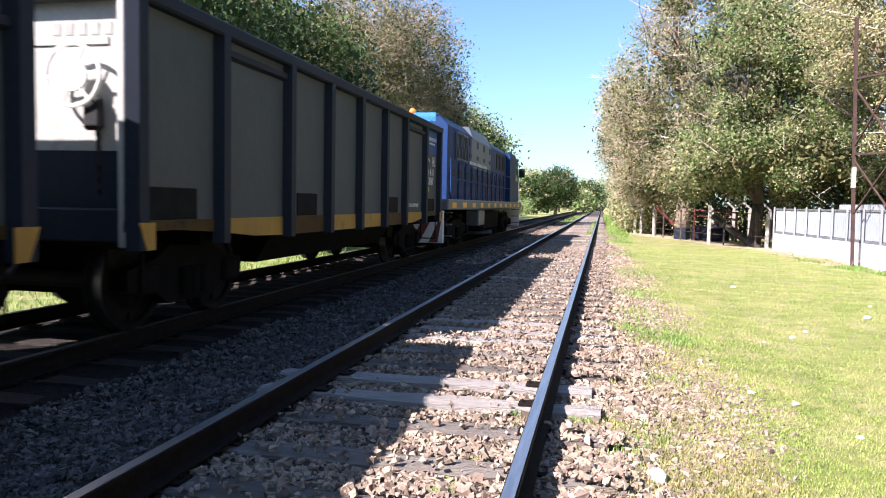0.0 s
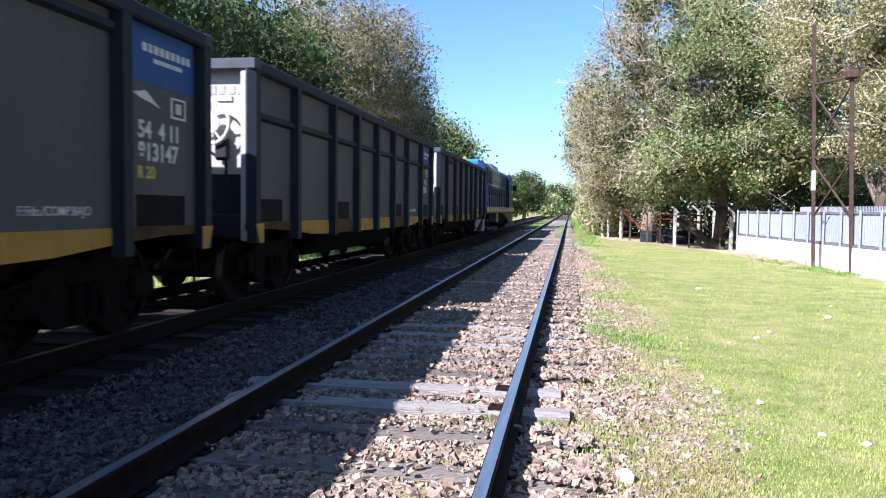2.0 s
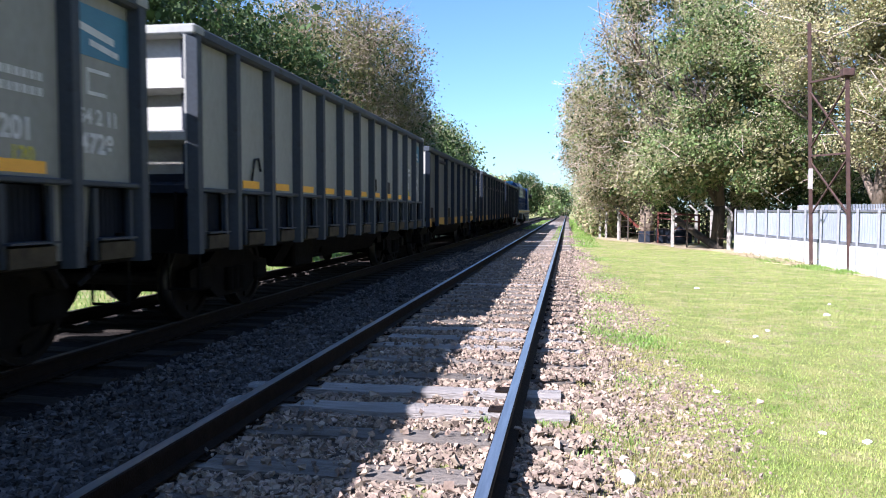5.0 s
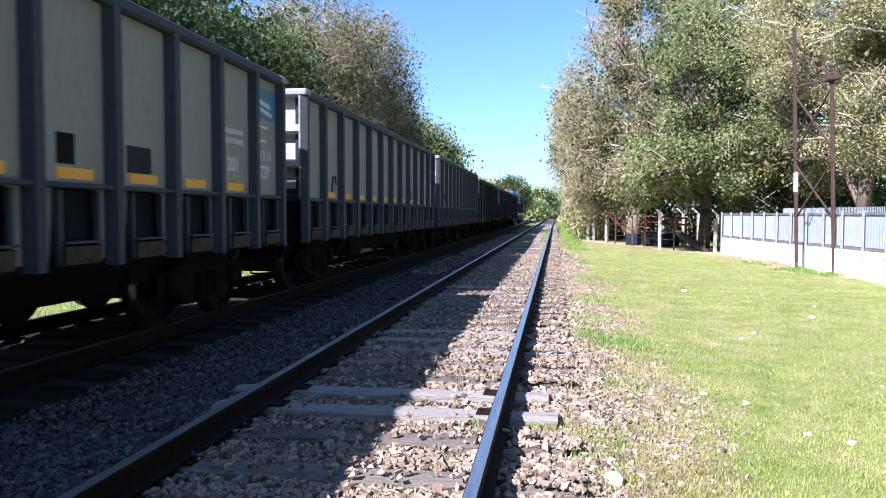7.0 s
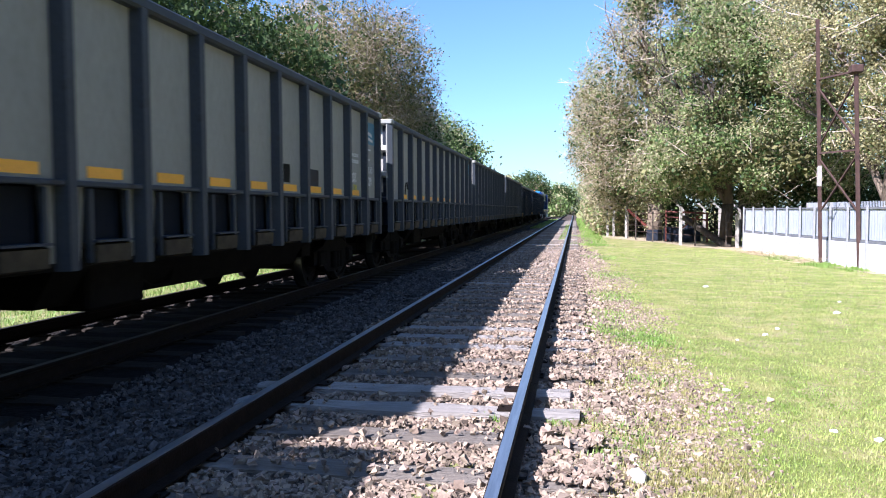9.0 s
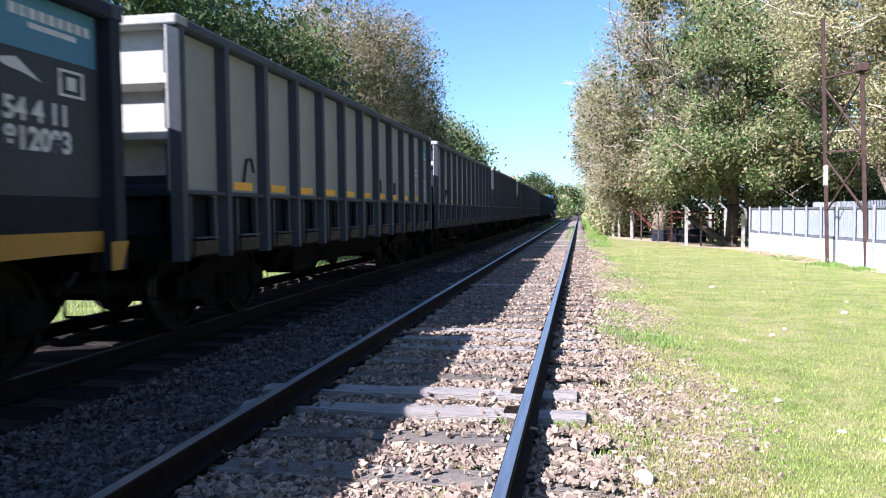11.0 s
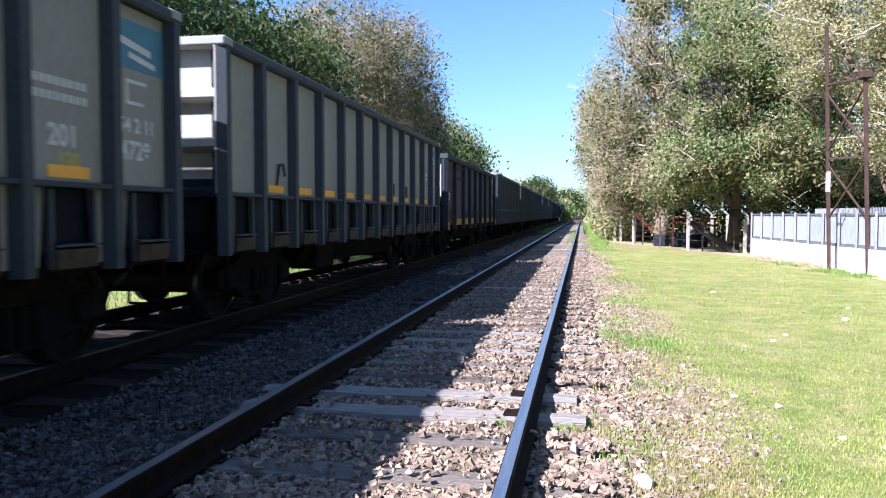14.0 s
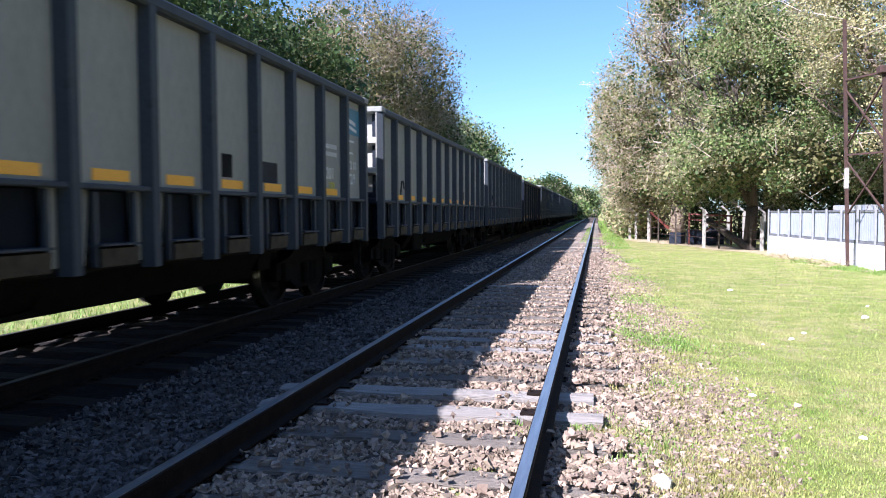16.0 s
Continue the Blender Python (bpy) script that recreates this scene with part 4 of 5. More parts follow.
    for s in (-0.55, 0.55):
        part("roof_fan", disc(BM(), (s, -L + 3.3, 3.6), "y", [(-0.4, 0.06), (-0.4, 0.1), (0.4, 0.1), (0.4, 0.06)], 14), "loco_grey", e)
    part("beacon", disc(BM(), (0.3, -L + 1.0, 3.58), "y", [(-0.07, 0.03), (-0.04, 0.08), (0.04, 0.08), (0.07, 0.03)], 12), "orange", e, "orange warning beacon")
    # cab with a sloping rounded roof and short nose
    cab = [(-4.6, 1.34), (-4.6, 3.34), (-3.2, 3.34), (-2.3, 3.22), (-1.6, 2.95), (-1.35, 2.6), (-1.3, 1.34)]
    c = part("cab", prism(BM(), cab, -1.42, 1.42), "blue", e, "dark blue driver's cab")
    part("nose", box(BM(), -1.0, 1.0, -1.3, -0.5, 1.34, 2.35, 0.08), "blue", e)
    for s in (1, -1):
        wdw = part("cab_window", box(BM(), s * 1.424 - 0.006, s * 1.424 + 0.006, -2.75, -1.95, 2.3, 2.8, 0.004), "glass", c, "side window")
        bm = BM()
        for a, b, cc, d in ((-2.82, -1.88, 2.8, 2.86), (-2.82, -1.88, 2.24, 2.3), (-2.82, -2.75, 2.3, 2.8), (-1.95, -1.88, 2.3, 2.8)):
            box(bm, s * 1.426 - 0.012, s * 1.426 + 0.012, a, b, cc, d)
        part("window_frame", bm, "loco_grey", wdw)
        part("mirror", box(BM(), min(s * 1.45, s * 1.7), max(s * 1.45, s * 1.7), -1.5, -1.42, 2.45, 2.85, 0.02), "black", e)
        part("front_rail", rod(BM(), (s * 1.3, -0.35, 1.0), (s * 1.3, -0.35, 2.3), 0.03, n=6), "white", e)
    # tank, steps, pilot with red and white stripes
    part("fuel_tank", box(BM(), -1.3, 1.3, -L + 6.6, -L + 10.4, 0.32, 1.0, 0.1), "under", e)
    part("battery_box", box(BM(), 1.0, 1.4, -L + 5.2, -L + 6.4, 0.55, 1.03, 0.03), "loco_grey", e)
    for end, s in ((-L + 0.14, -1), (-0.14, 1)):
        pl = part("pilot", box(BM(), -1.35, 1.35, end - 0.06, end + 0.06, 0.25, 1.05, 0.01), "white", e, "striped pilot plate")
        for k in range(6):
            x = -1.3 + 0.46 * k
            part("red_stripe", prism(BM(), [(x, 0.27), (x + 0.22, 0.27), (min(x + 0.62, 1.34), 1.03), (min(x + 0.40, 1.33), 1.03)], end + s * 0.064 - 0.003, end + s * 0.064 + 0.003, "y"), "red", pl)
        for x in (-1.25, 1.25):
            for z in (0.4, 0.7, 1.0):
                part("step", box(BM(), x - 0.2, x + 0.2, end - s * 0.5 - 0.12, end - s * 0.5 + 0.12, z - 0.015, z + 0.015), "loco_grey", e)
        part("coupler", rod(BM(), (0, end - s * 0.2, 0.86), (0, end + s * 0.42, 0.86), 0.1), "under", e)
    for y in (-3.2, -L + 3.2):
        b = part("bogie", LOCO_BOGIE, "under", e)
        b.location = (0, y, 0)
        for dy in (-1.5, 0, 1.5):
            ws = again("wheelset", WHEELSET, b, (0, dy, 0.46))
    return e


def travelled(t):
    return 7.74 * t + 0.0425 * t * t


TRAIN = []                      # thing, where its front stands at the start


def build_train():
    loco = locomotive()
    TRAIN.append((loco, 35.2))
    kinds = ["plain", "railed", "plain"] + ["tall"] * 5 + ["banded"] + ["tall"] * 5
    made = {}
    for i, k in enumerate(kinds):
        if k not in made:
            made[k] = wag = hopper_gondola() if k == "tall" else gondola(k)
        else:
            wag = copy_thing(made[k], Matrix())
        TRAIN.append((wag, 17.0 - PITCH * i + (0.25 - 0.075 * (i - 3) if i > 2 else 0)))
    for ob, y in TRAIN:
        ob.location = (XT, y, 0)


build_train()


# ---- trees ----
def leaves(centres, spread, per, size, seed):
    """Small bent leaves in loose clumps."""
    r = np.random.default_rng(seed)
    n = len(centres) * per
    c = np.repeat(centres, per, 0) + r.normal(0, 1, (n, 3)) * spread * np.array([1, 1, 0.75])
    a = r.normal(0, 1, (n, 3))
    a /= np.linalg.norm(a, axis=1, keepdims=True)
    b = np.cross(a, r.normal(0, 1, (n, 3)))
    b /= np.linalg.norm(b, axis=1, keepdims=True)
    s = (size * r.uniform(0.55, 1.3, n))[:, None]
    a, b = a * s, b * s * 0.62
    nrm = np.cross(a, b) / s * 0.35
    v = np.stack([c - a, c + b + nrm * 0.5, c + a, c - b + nrm * 0.5], 1).reshape(-1, 3)
    return v, np.arange(n * 4).reshape(-1, 4)


def crown_points(blobs, n, seed, gap=0.46, grain=0.7):
    """Clump centres in the outer part of several rounded masses, with holes."""
    r = np.random.default_rng(seed)
    out = []
    vol = np.array([b[3] * b[4] * b[5] for b in blobs]) ** 0.7
    while len(out) < n:
        bx = blobs[r.choice(len(blobs), p=vol / vol.sum())]
        d = r.normal(0, 1, 3)
        d /= np.linalg.norm(d)
        q = d * r.uniform(0.35, 1.0) ** 0.5
        p = np.array(bx[:3]) + q * np.array(bx[3:6])
        if noise.noise(Vector(p * grain)) * 0.5 + 0.5 > gap:
            out.append(p)
    return np.array(out)


def limbs(bm, p, d, length, r, depth, rnd):
    q = Vector(p) + Vector(d) * length
    mid = Vector(p).lerp(q, 0.5) + Vector((rnd.uniform(-1, 1), rnd.uniform(-1, 1), rnd.uniform(-0.3, 0.5))) * length * 0.08
    rod(bm, p, mid, r, r * 0.85, 7)
    rod(bm, mid, q, r * 0.85, r * 0.66, 7)
    if depth == 0:
        return
    for k in range(3 if depth > 1 else 4):
        nd = (Vector(d) + Vector((rnd.uniform(-1, 1), rnd.uniform(-1, 1), rnd.uniform(-0.35, 0.7))) * 0.8).normalized()
        limbs(bm, q if k < 2 else mid, nd, length * rnd.uniform(0.55, 0.8), r * 0.5, depth - 1, rnd)


def tree(name, label, at, height, trunk_r, blobs, crowns, seed, depth=4, bark="bark", twigs=0):
    """blobs are relative to the foot. crowns: material, clumps, leaves in a clump, spread, leaf size, gap, and how far
    in they sit. Inward layers mostly take darker leaves as painted inner shade.
    """
    t = tagged(new(name), label, "tree")
    t.location = at
    rnd = random.Random(seed)
    bm = BM()
    limbs(bm, (0, 0, -0.15), Vector((rnd.uniform(-0.06, 0.06), rnd.uniform(-0.06, 0.06), 1)).normalized(), height * 0.34, trunk_r, depth, rnd)
    part("trunk", bm, bark, t, smooth=True)
    for k, (mat, n, per, spread, size, gap, *depth_in) in enumerate(crowns):
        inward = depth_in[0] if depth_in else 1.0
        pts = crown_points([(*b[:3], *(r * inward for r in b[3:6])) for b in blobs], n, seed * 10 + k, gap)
        v, f = leaves(pts, spread, per, size, seed * 10 + k)
        part("crown", soup("crown", v, f, mat), mat, t)
        if twigs and k == 0:
            bm = BM()
            for p in pts[::max(1, len(pts) // twigs)]:
                d = Vector((rnd.uniform(-1, 1), rnd.uniform(-1, 1), rnd.uniform(-0.6, 0.9))).normalized()
                q = Vector(p) + d * rnd.uniform(0.5, 1.4)
                rod(bm, p, q, 0.018, 0.006, 3)
                for j in range(3):
                    m = Vector(p).lerp(q, rnd.uniform(0.3, 0.9))
                    rod(bm, m, m + Vector((rnd.uniform(-1, 1), rnd.uniform(-1, 1), rnd.uniform(-0.5, 0.8))) * 0.6, 0.010, 0.004, 3)
            tagged(part("twig_tangle", bm, "twig", t), kind="stuff")
    return t


def build_trees():
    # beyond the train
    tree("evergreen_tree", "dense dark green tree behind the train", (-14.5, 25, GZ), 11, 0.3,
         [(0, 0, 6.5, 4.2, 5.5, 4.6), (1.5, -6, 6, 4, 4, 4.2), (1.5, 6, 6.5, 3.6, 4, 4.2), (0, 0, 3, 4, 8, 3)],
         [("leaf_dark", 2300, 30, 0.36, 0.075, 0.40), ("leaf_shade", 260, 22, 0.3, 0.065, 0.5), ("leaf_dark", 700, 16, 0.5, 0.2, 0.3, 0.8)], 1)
    # The inward last layers here and below paint shade inside the crowns.
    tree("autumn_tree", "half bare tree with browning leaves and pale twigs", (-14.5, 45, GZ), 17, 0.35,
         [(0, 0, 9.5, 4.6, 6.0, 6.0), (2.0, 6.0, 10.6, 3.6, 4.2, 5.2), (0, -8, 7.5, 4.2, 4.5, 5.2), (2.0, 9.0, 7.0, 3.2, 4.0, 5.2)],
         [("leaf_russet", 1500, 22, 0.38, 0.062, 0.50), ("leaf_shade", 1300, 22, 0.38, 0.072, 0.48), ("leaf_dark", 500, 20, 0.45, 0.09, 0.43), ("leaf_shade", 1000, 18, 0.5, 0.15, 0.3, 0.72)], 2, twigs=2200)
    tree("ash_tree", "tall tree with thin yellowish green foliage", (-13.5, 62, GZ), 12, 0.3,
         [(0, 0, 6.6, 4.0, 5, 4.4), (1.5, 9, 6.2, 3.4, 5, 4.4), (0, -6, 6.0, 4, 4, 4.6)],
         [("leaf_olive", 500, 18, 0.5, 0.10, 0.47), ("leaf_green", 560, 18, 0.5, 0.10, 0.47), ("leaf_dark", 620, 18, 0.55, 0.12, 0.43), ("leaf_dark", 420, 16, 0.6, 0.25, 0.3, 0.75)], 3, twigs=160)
    tree("poplar_tree", "green leafy tree beside the line", (-13.5, 84, GZ), 9, 0.28,
         [(0.8, -1, 6.0, 3.4, 3.6, 4.0), (0.2, 0, 3.0, 3.4, 5, 2.8)],
         [("leaf_green", 420, 14, 0.6, 0.18, 0.42), ("leaf_dark", 260, 14, 0.6, 0.18, 0.42)], 4)
    # the far round tree and the hazy row behind it
    tree("round_tree", "large rounded dark green tree beyond the tracks", (-6.8, 118, GZ), 8, 0.3,
         [(0, 0, 4.6, 3.3, 3.2, 3.0), (-2.4, 0, 3.4, 2.4, 2.4, 2.6), (1.2, 0, 3.2, 2.6, 2.4, 2.4)],
         [("leaf_dark", 700, 18, 0.4, 0.15, 0.38), ("leaf_shade", 110, 14, 0.4, 0.14, 0.48)], 5, 3)
    far = [(-14, 150, 9, 6), (-9, 170, 8, 6), (-4, 215, 9, 7), (0, 290, 12, 9), (6, 230, 12, 8), (-11, 118, 5.5, 4), (-8, 240, 11, 8), (-16, 200, 11, 9), (-26, 170, 12, 9), (-3.4, 150, 4.2, 2.4)]
    for i, (x, y, h, r) in enumerate(far):
        mat = ("leaf_green", "leaf_olive", "leaf_dark")[i % 3]
        tree("distant_tree", "hazy green tree far along the line", (x, y, GZ), h, 0.25,
             [(0, 0, h * 0.55, r * 0.6, r * 0.6, h * 0.45), (r * 0.4, 0, h * 0.4, r * 0.45, r * 0.45, h * 0.38)],
             [(mat, 200, 14, 0.6, 0.30, 0.38), ("leaf_olive", 60, 12, 0.6, 0.3, 0.45)], 30 + i, 2)
    # beside the lawn
    # Inward dull and dark layers put the crowns' inner shade into leaf colour.
    tree("plane_tree", "tall tree with thin browning leaves and an ivy-covered trunk", (4.3, 39.2, GZ), 13, 0.42,
         [(-1.3, -0.5, 6.8, 3.0, 3.2, 4.0), (1.4, -1, 10.0, 3.9, 3.6, 4.4), (-1.5, 2, 4.0, 2.5, 3, 2.6), (1.6, 0.8, 4.6, 2.8, 2.0, 2.6), (0.3, 0, 12.5, 2.6, 3, 2.6), (-0.6, 0.6, 2.8, 2.2, 1.6, 1.4), (-0.6, -2.6, 5.6, 2.2, 1.8, 1.8), (-0.6, -5.4, 3.5, 1.9, 1.6, 1.25), (1.5, -5.8, 3.7, 2.0, 1.6, 1.3), (-2.3, 4, 7.0, 2.0, 3, 2.6), (-2.6, 10, 5.6, 1.9, 4, 2.6)],
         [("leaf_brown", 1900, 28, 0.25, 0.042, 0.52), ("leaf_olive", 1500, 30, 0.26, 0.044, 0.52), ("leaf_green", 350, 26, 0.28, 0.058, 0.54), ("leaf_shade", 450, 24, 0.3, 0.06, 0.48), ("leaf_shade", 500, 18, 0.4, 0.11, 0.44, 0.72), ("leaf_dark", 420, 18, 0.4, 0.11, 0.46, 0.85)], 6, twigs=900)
    tree("leafy_tree", "broad leafy green tree with a dark trunk", (6.5, 32.6, GZ), 11, 0.27,
         [(-0.6, -1.0, 4.6, 2.7, 2.2, 2.0), (1.6, -1.2, 5.4, 2.8, 2.2, 2.4), (0, 0, 7.6, 3.0, 3, 2.6), (3.4, -0.6, 4.2, 2.4, 2.4, 2.2), (1.5, 0.5, 9.8, 3, 3, 2.2), (-1.2, 0.8, 2.8, 2.2, 1.3, 1.2), (2.0, 0.8, 2.9, 2.4, 1.4, 1.3), (-1.6, -2.6, 3.5, 2.0, 1.4, 1.25), (1.0, -3.0, 3.7, 2.2, 1.5, 1.3)],
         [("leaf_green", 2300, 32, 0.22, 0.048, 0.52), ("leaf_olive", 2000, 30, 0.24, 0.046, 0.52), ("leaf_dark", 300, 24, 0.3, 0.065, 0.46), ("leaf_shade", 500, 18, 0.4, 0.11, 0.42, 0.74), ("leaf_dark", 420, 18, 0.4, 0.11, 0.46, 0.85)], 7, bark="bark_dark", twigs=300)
    tree("maple_tree", "tree with yellowing leaves leaning over the fence", (10.8, 26.5, GZ), 11, 0.3,
         [(0, 0, 5.4, 2.8, 2.8, 2.6), (-1.6, 0, 7.6, 2.6, 2.6, 2.6), (2, -2.5, 5.0, 2.8, 3.0, 2.6), (1.5, -1, 8.3, 3, 3, 2.6)],
         [("leaf_yellow", 1700, 30, 0.24, 0.042, 0.49), ("leaf_olive", 1700, 30, 0.25, 0.041, 0.48), ("leaf_green", 520, 24, 0.3, 0.05, 0.47), ("leaf_shade", 500, 18, 0.35, 0.09, 0.40, 0.72)], 8, twigs=300)
    tree("backing_tree", "dense backing tree; those beside and behind the camera are unseen sky blockers", (9.5, 42, GZ), 13, 0.3,
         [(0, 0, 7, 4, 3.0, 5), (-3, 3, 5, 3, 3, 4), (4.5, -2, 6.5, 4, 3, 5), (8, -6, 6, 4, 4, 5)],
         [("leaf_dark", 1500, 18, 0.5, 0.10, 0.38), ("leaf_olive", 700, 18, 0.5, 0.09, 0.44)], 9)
    # Dark-leaved backdrop paints the shade under the crowns behind the yard.
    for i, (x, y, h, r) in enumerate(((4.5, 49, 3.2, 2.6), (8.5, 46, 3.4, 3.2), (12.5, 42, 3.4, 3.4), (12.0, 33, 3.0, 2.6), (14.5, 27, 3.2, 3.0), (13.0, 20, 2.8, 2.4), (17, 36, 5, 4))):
        tree("undergrowth_bush", "undergrowth behind the yard fence, its shade put into dark leaves", (x, y, GZ), h, 0.08,
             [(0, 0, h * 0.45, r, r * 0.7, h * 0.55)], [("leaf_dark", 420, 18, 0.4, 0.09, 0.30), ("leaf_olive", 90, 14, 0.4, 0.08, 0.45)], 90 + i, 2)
    # Added out of view: five coarse trees that block low sky light.
    for i, (x, y, h) in enumerate(((13.5, 12, 12), (13.5, 2, 13), (13, -9, 12), (9, -20, 13), (2, -26, 12))):
        tree("backing_tree", "dense backing tree; those beside and behind the camera are unseen sky blockers", (x, y, GZ), h, 0.3,
             [(0, 0, h * 0.55, 4.2, 5, h * 0.42), (0.5, 0, h * 0.3, 4, 5, h * 0.28)], [("leaf_olive", 420, 12, 0.6, 0.26, 0.36), ("leaf_shade", 420, 12, 0.6, 0.28, 0.34)], 120 + i, 3)
    # creeper-grown hedge that lines the track
    # Each bush's inward dull layer is painted shade within the hedge.
    for i, (x, y, h) in enumerate(((2.0, 47, 4.6), (2.2, 52, 5.2), (2.4, 58, 5.6), (2.2, 65, 5.0), (2.4, 74, 6.0), (2.4, 85, 5.5), (2.6, 98, 6), (3.0, 115, 6.5), (3.2, 135, 7), (3.4, 165, 8))):
        tree("hedge_bush", "overgrown sunlit hedge bush with reddish shoots", (x + 0.8, y, GZ), h, 0.12,
             [(0, 0, h * 0.32, 1.6, 3.2 + 0.03 * y, h * 0.36), (0.3, 0, h * 0.72, 1.7, 3 + 0.03 * y, h * 0.42)],
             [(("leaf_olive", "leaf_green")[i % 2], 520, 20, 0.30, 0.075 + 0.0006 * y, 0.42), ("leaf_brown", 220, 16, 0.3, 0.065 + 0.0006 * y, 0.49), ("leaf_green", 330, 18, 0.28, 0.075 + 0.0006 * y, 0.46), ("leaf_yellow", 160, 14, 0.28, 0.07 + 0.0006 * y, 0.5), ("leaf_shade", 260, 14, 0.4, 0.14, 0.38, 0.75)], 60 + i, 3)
    for i, (x, y, h) in enumerate(((-9.2, 60, 1.6), (-9.5, 78, 2.0), (-9.8, 96, 2.4))):
        tree("roadside_bush", "low green bush along the far side of the tracks", (x, y, GZ), h, 0.06,
             [(0, 0, h * 0.5, 1.4, 3.5, h * 0.5)], [("leaf_green", 160, 12, 0.3, 0.11, 0.4)], 80 + i, 2)


build_trees()


# ---- fence, wall, pylon and the yard behind ----
FA, FB = Vector((6.62, 29.2, GZ)), Vector((9.3, 4.0, GZ))
FDIR = (FB - FA).normalized()
FYAW = math.degrees(math.atan2(FDIR.y, FDIR.x))


def build_fence():
    length = (FB - FA).length
    at = pose(FA.x, FA.y, FA.z, 0, 0, FYAW)
    wall = tagged(new("wall_lot", mesh_of("wall_lot", box(BM(), 0, length, -0.07, 0.07, -0.1, 0.66, 0.01), "wall_paint")), "low whitewashed rendered wall under a sheet metal fence", "wall", kind="structure")
    wall.matrix_basis = at
    fence = tagged(new("metal_fence"), "pale galvanised sheet metal fence standing on a white wall", "fence")
    fence.matrix_basis = at
    bay = 1.02
    n = int(length / bay)
    bm = BM()
    k = 16
    pts = []
    for i in range(k + 1):
        u = bay * i / k
        pts.append((u, -0.02 + (0.012 if i % 2 else 0.0)))
    for i in range(k, -1, -1):
        pts.append((bay * i / k, -0.014 + (0.012 if i % 2 else 0.0)))
    prism(bm, pts, 0.75, 1.52, "z")
    sheet = mesh_of("sheet_panel", bm, "sheet")
    pole = mesh_of("fence_post", box(BM(), -0.022, 0.022, 0.07, 0.115, -0.12, 1.62), "post_grey")
    for i in range(n):
        again("sheet_panel", sheet, fence, (bay * i, 0, 0))
        again("fence_post", pole, fence, (bay * i + 0.02, -0.19, 0))
    part("lower_rail", box(BM(), 0, length, -0.06, 0.02, 0.665, 0.74), "trim_dark", fence)
    part("upper_rail", box(BM(), 0, length, -0.05, 0.01, 1.525, 1.575), "trim_dark", fence)
    comb = mesh_of("comb_strip", box(BM(), -0.012, 0.012, -0.02, -0.01, 1.577, 1.72), "sheet")
    for i in range(240):
        again("comb_tooth", comb, fence, (5.5 + 0.075 * i, 0, 0))
    part("coping_block", box(BM(), 4.6, 7.0, 0.3, 0.5, 1.5, 1.72), "concrete", fence)
    for x in (17.2 - 6.2, 11.9):
        part("yellow_mark", box(BM(), x, x + 0.5, -0.0285, -0.0245, 0.9, 1.1, 0.001), "yellow_mark", fence)


def channel(bm, p, q, w=0.10):
    p, q = Vector(p), Vector(q)
    d = (q - p).normalized()
    a = Vector((1, 0, 0)) - d * d.x
    a.normalize()
    b = d.cross(a)
    for u, v, su, sv in ((0, -w / 2, w, 0.012), (-w / 2, 0, 0.012, w), (w / 2, 0, 0.012, w)):
        vs = []
        for c in (p, q):
            for i, j in ((-1, -1), (1, -1), (1, 1), (-1, 1)):
                vs.append(bm.verts.new(c + a * (u + i * su / 2) + b * (v + j * sv / 2)))
        for f in ((3, 2, 1, 0), (4, 5, 6, 7), (0, 1, 5, 4), (1, 2, 6, 5), (2, 3, 7, 6), (3, 0, 4, 7)):
            bm.faces.new([vs[i] for i in f])
    return bm


def build_pylon():
    t = tagged(new("lattice_pylon"), "rusty leaning lattice pylon of two channel legs with cross bracing", "pylon")
    a0, a1 = Vector((7.01, 21.9, GZ - 0.1)), Vector((6.80, 21.9, 6.35))
    b0, b1 = Vector((7.50, 20.5, GZ - 0.1)), Vector((7.32, 20.5, 4.75))
    la = part("leg", channel(BM(), a0, a1, 0.072), "rust", t)
    part("leg", channel(BM(), b0, b1, 0.072), "rust", t)
    part("white_sleeve", box(BM(), -0.05, 0.05, -0.055, 0.055, -0.28, 0.28, 0.005), "concrete", la).location = a0.lerp(a1, 0.375)

    def on(p, q, z):
        return p.lerp(q, (z - p.z) / (q.z - p.z))
    for za, zb in ((4.75, 4.7), (2.75, 2.72)):
        part("crossbar", rod(BM(), on(a0, a1, za), on(b0, b1, zb), 0.035, n=4), "rust", t)
    for za, zb in ((2.6, 1.15), (1.15, 2.6), (4.5, 2.95), (2.95, 4.5)):
        part("brace", rod(BM(), on(a0, a1, za), on(b0, b1, zb), 0.028, n=4), "rust", t)
    part("top_plate", box(BM(), -0.14, 0.14, -0.14, 0.14, -0.1, 0.1, 0.02), "rust", t).location = b1
    bm = BM()
    for k in range(24):
        for sgn, za in ((1, 6.1), (1, 5.9)):
            f0, f1 = k / 24, (k + 1) / 24
            sag = lambda f: Vector((6.80 + 9 * f, 21.9 - 14 * f, za + 0.4 * f - 1.2 * f * (1 - f)))
            rod(bm, sag(f0), sag(f1), 0.008, n=3)
    part("wire", bm, "black", t)


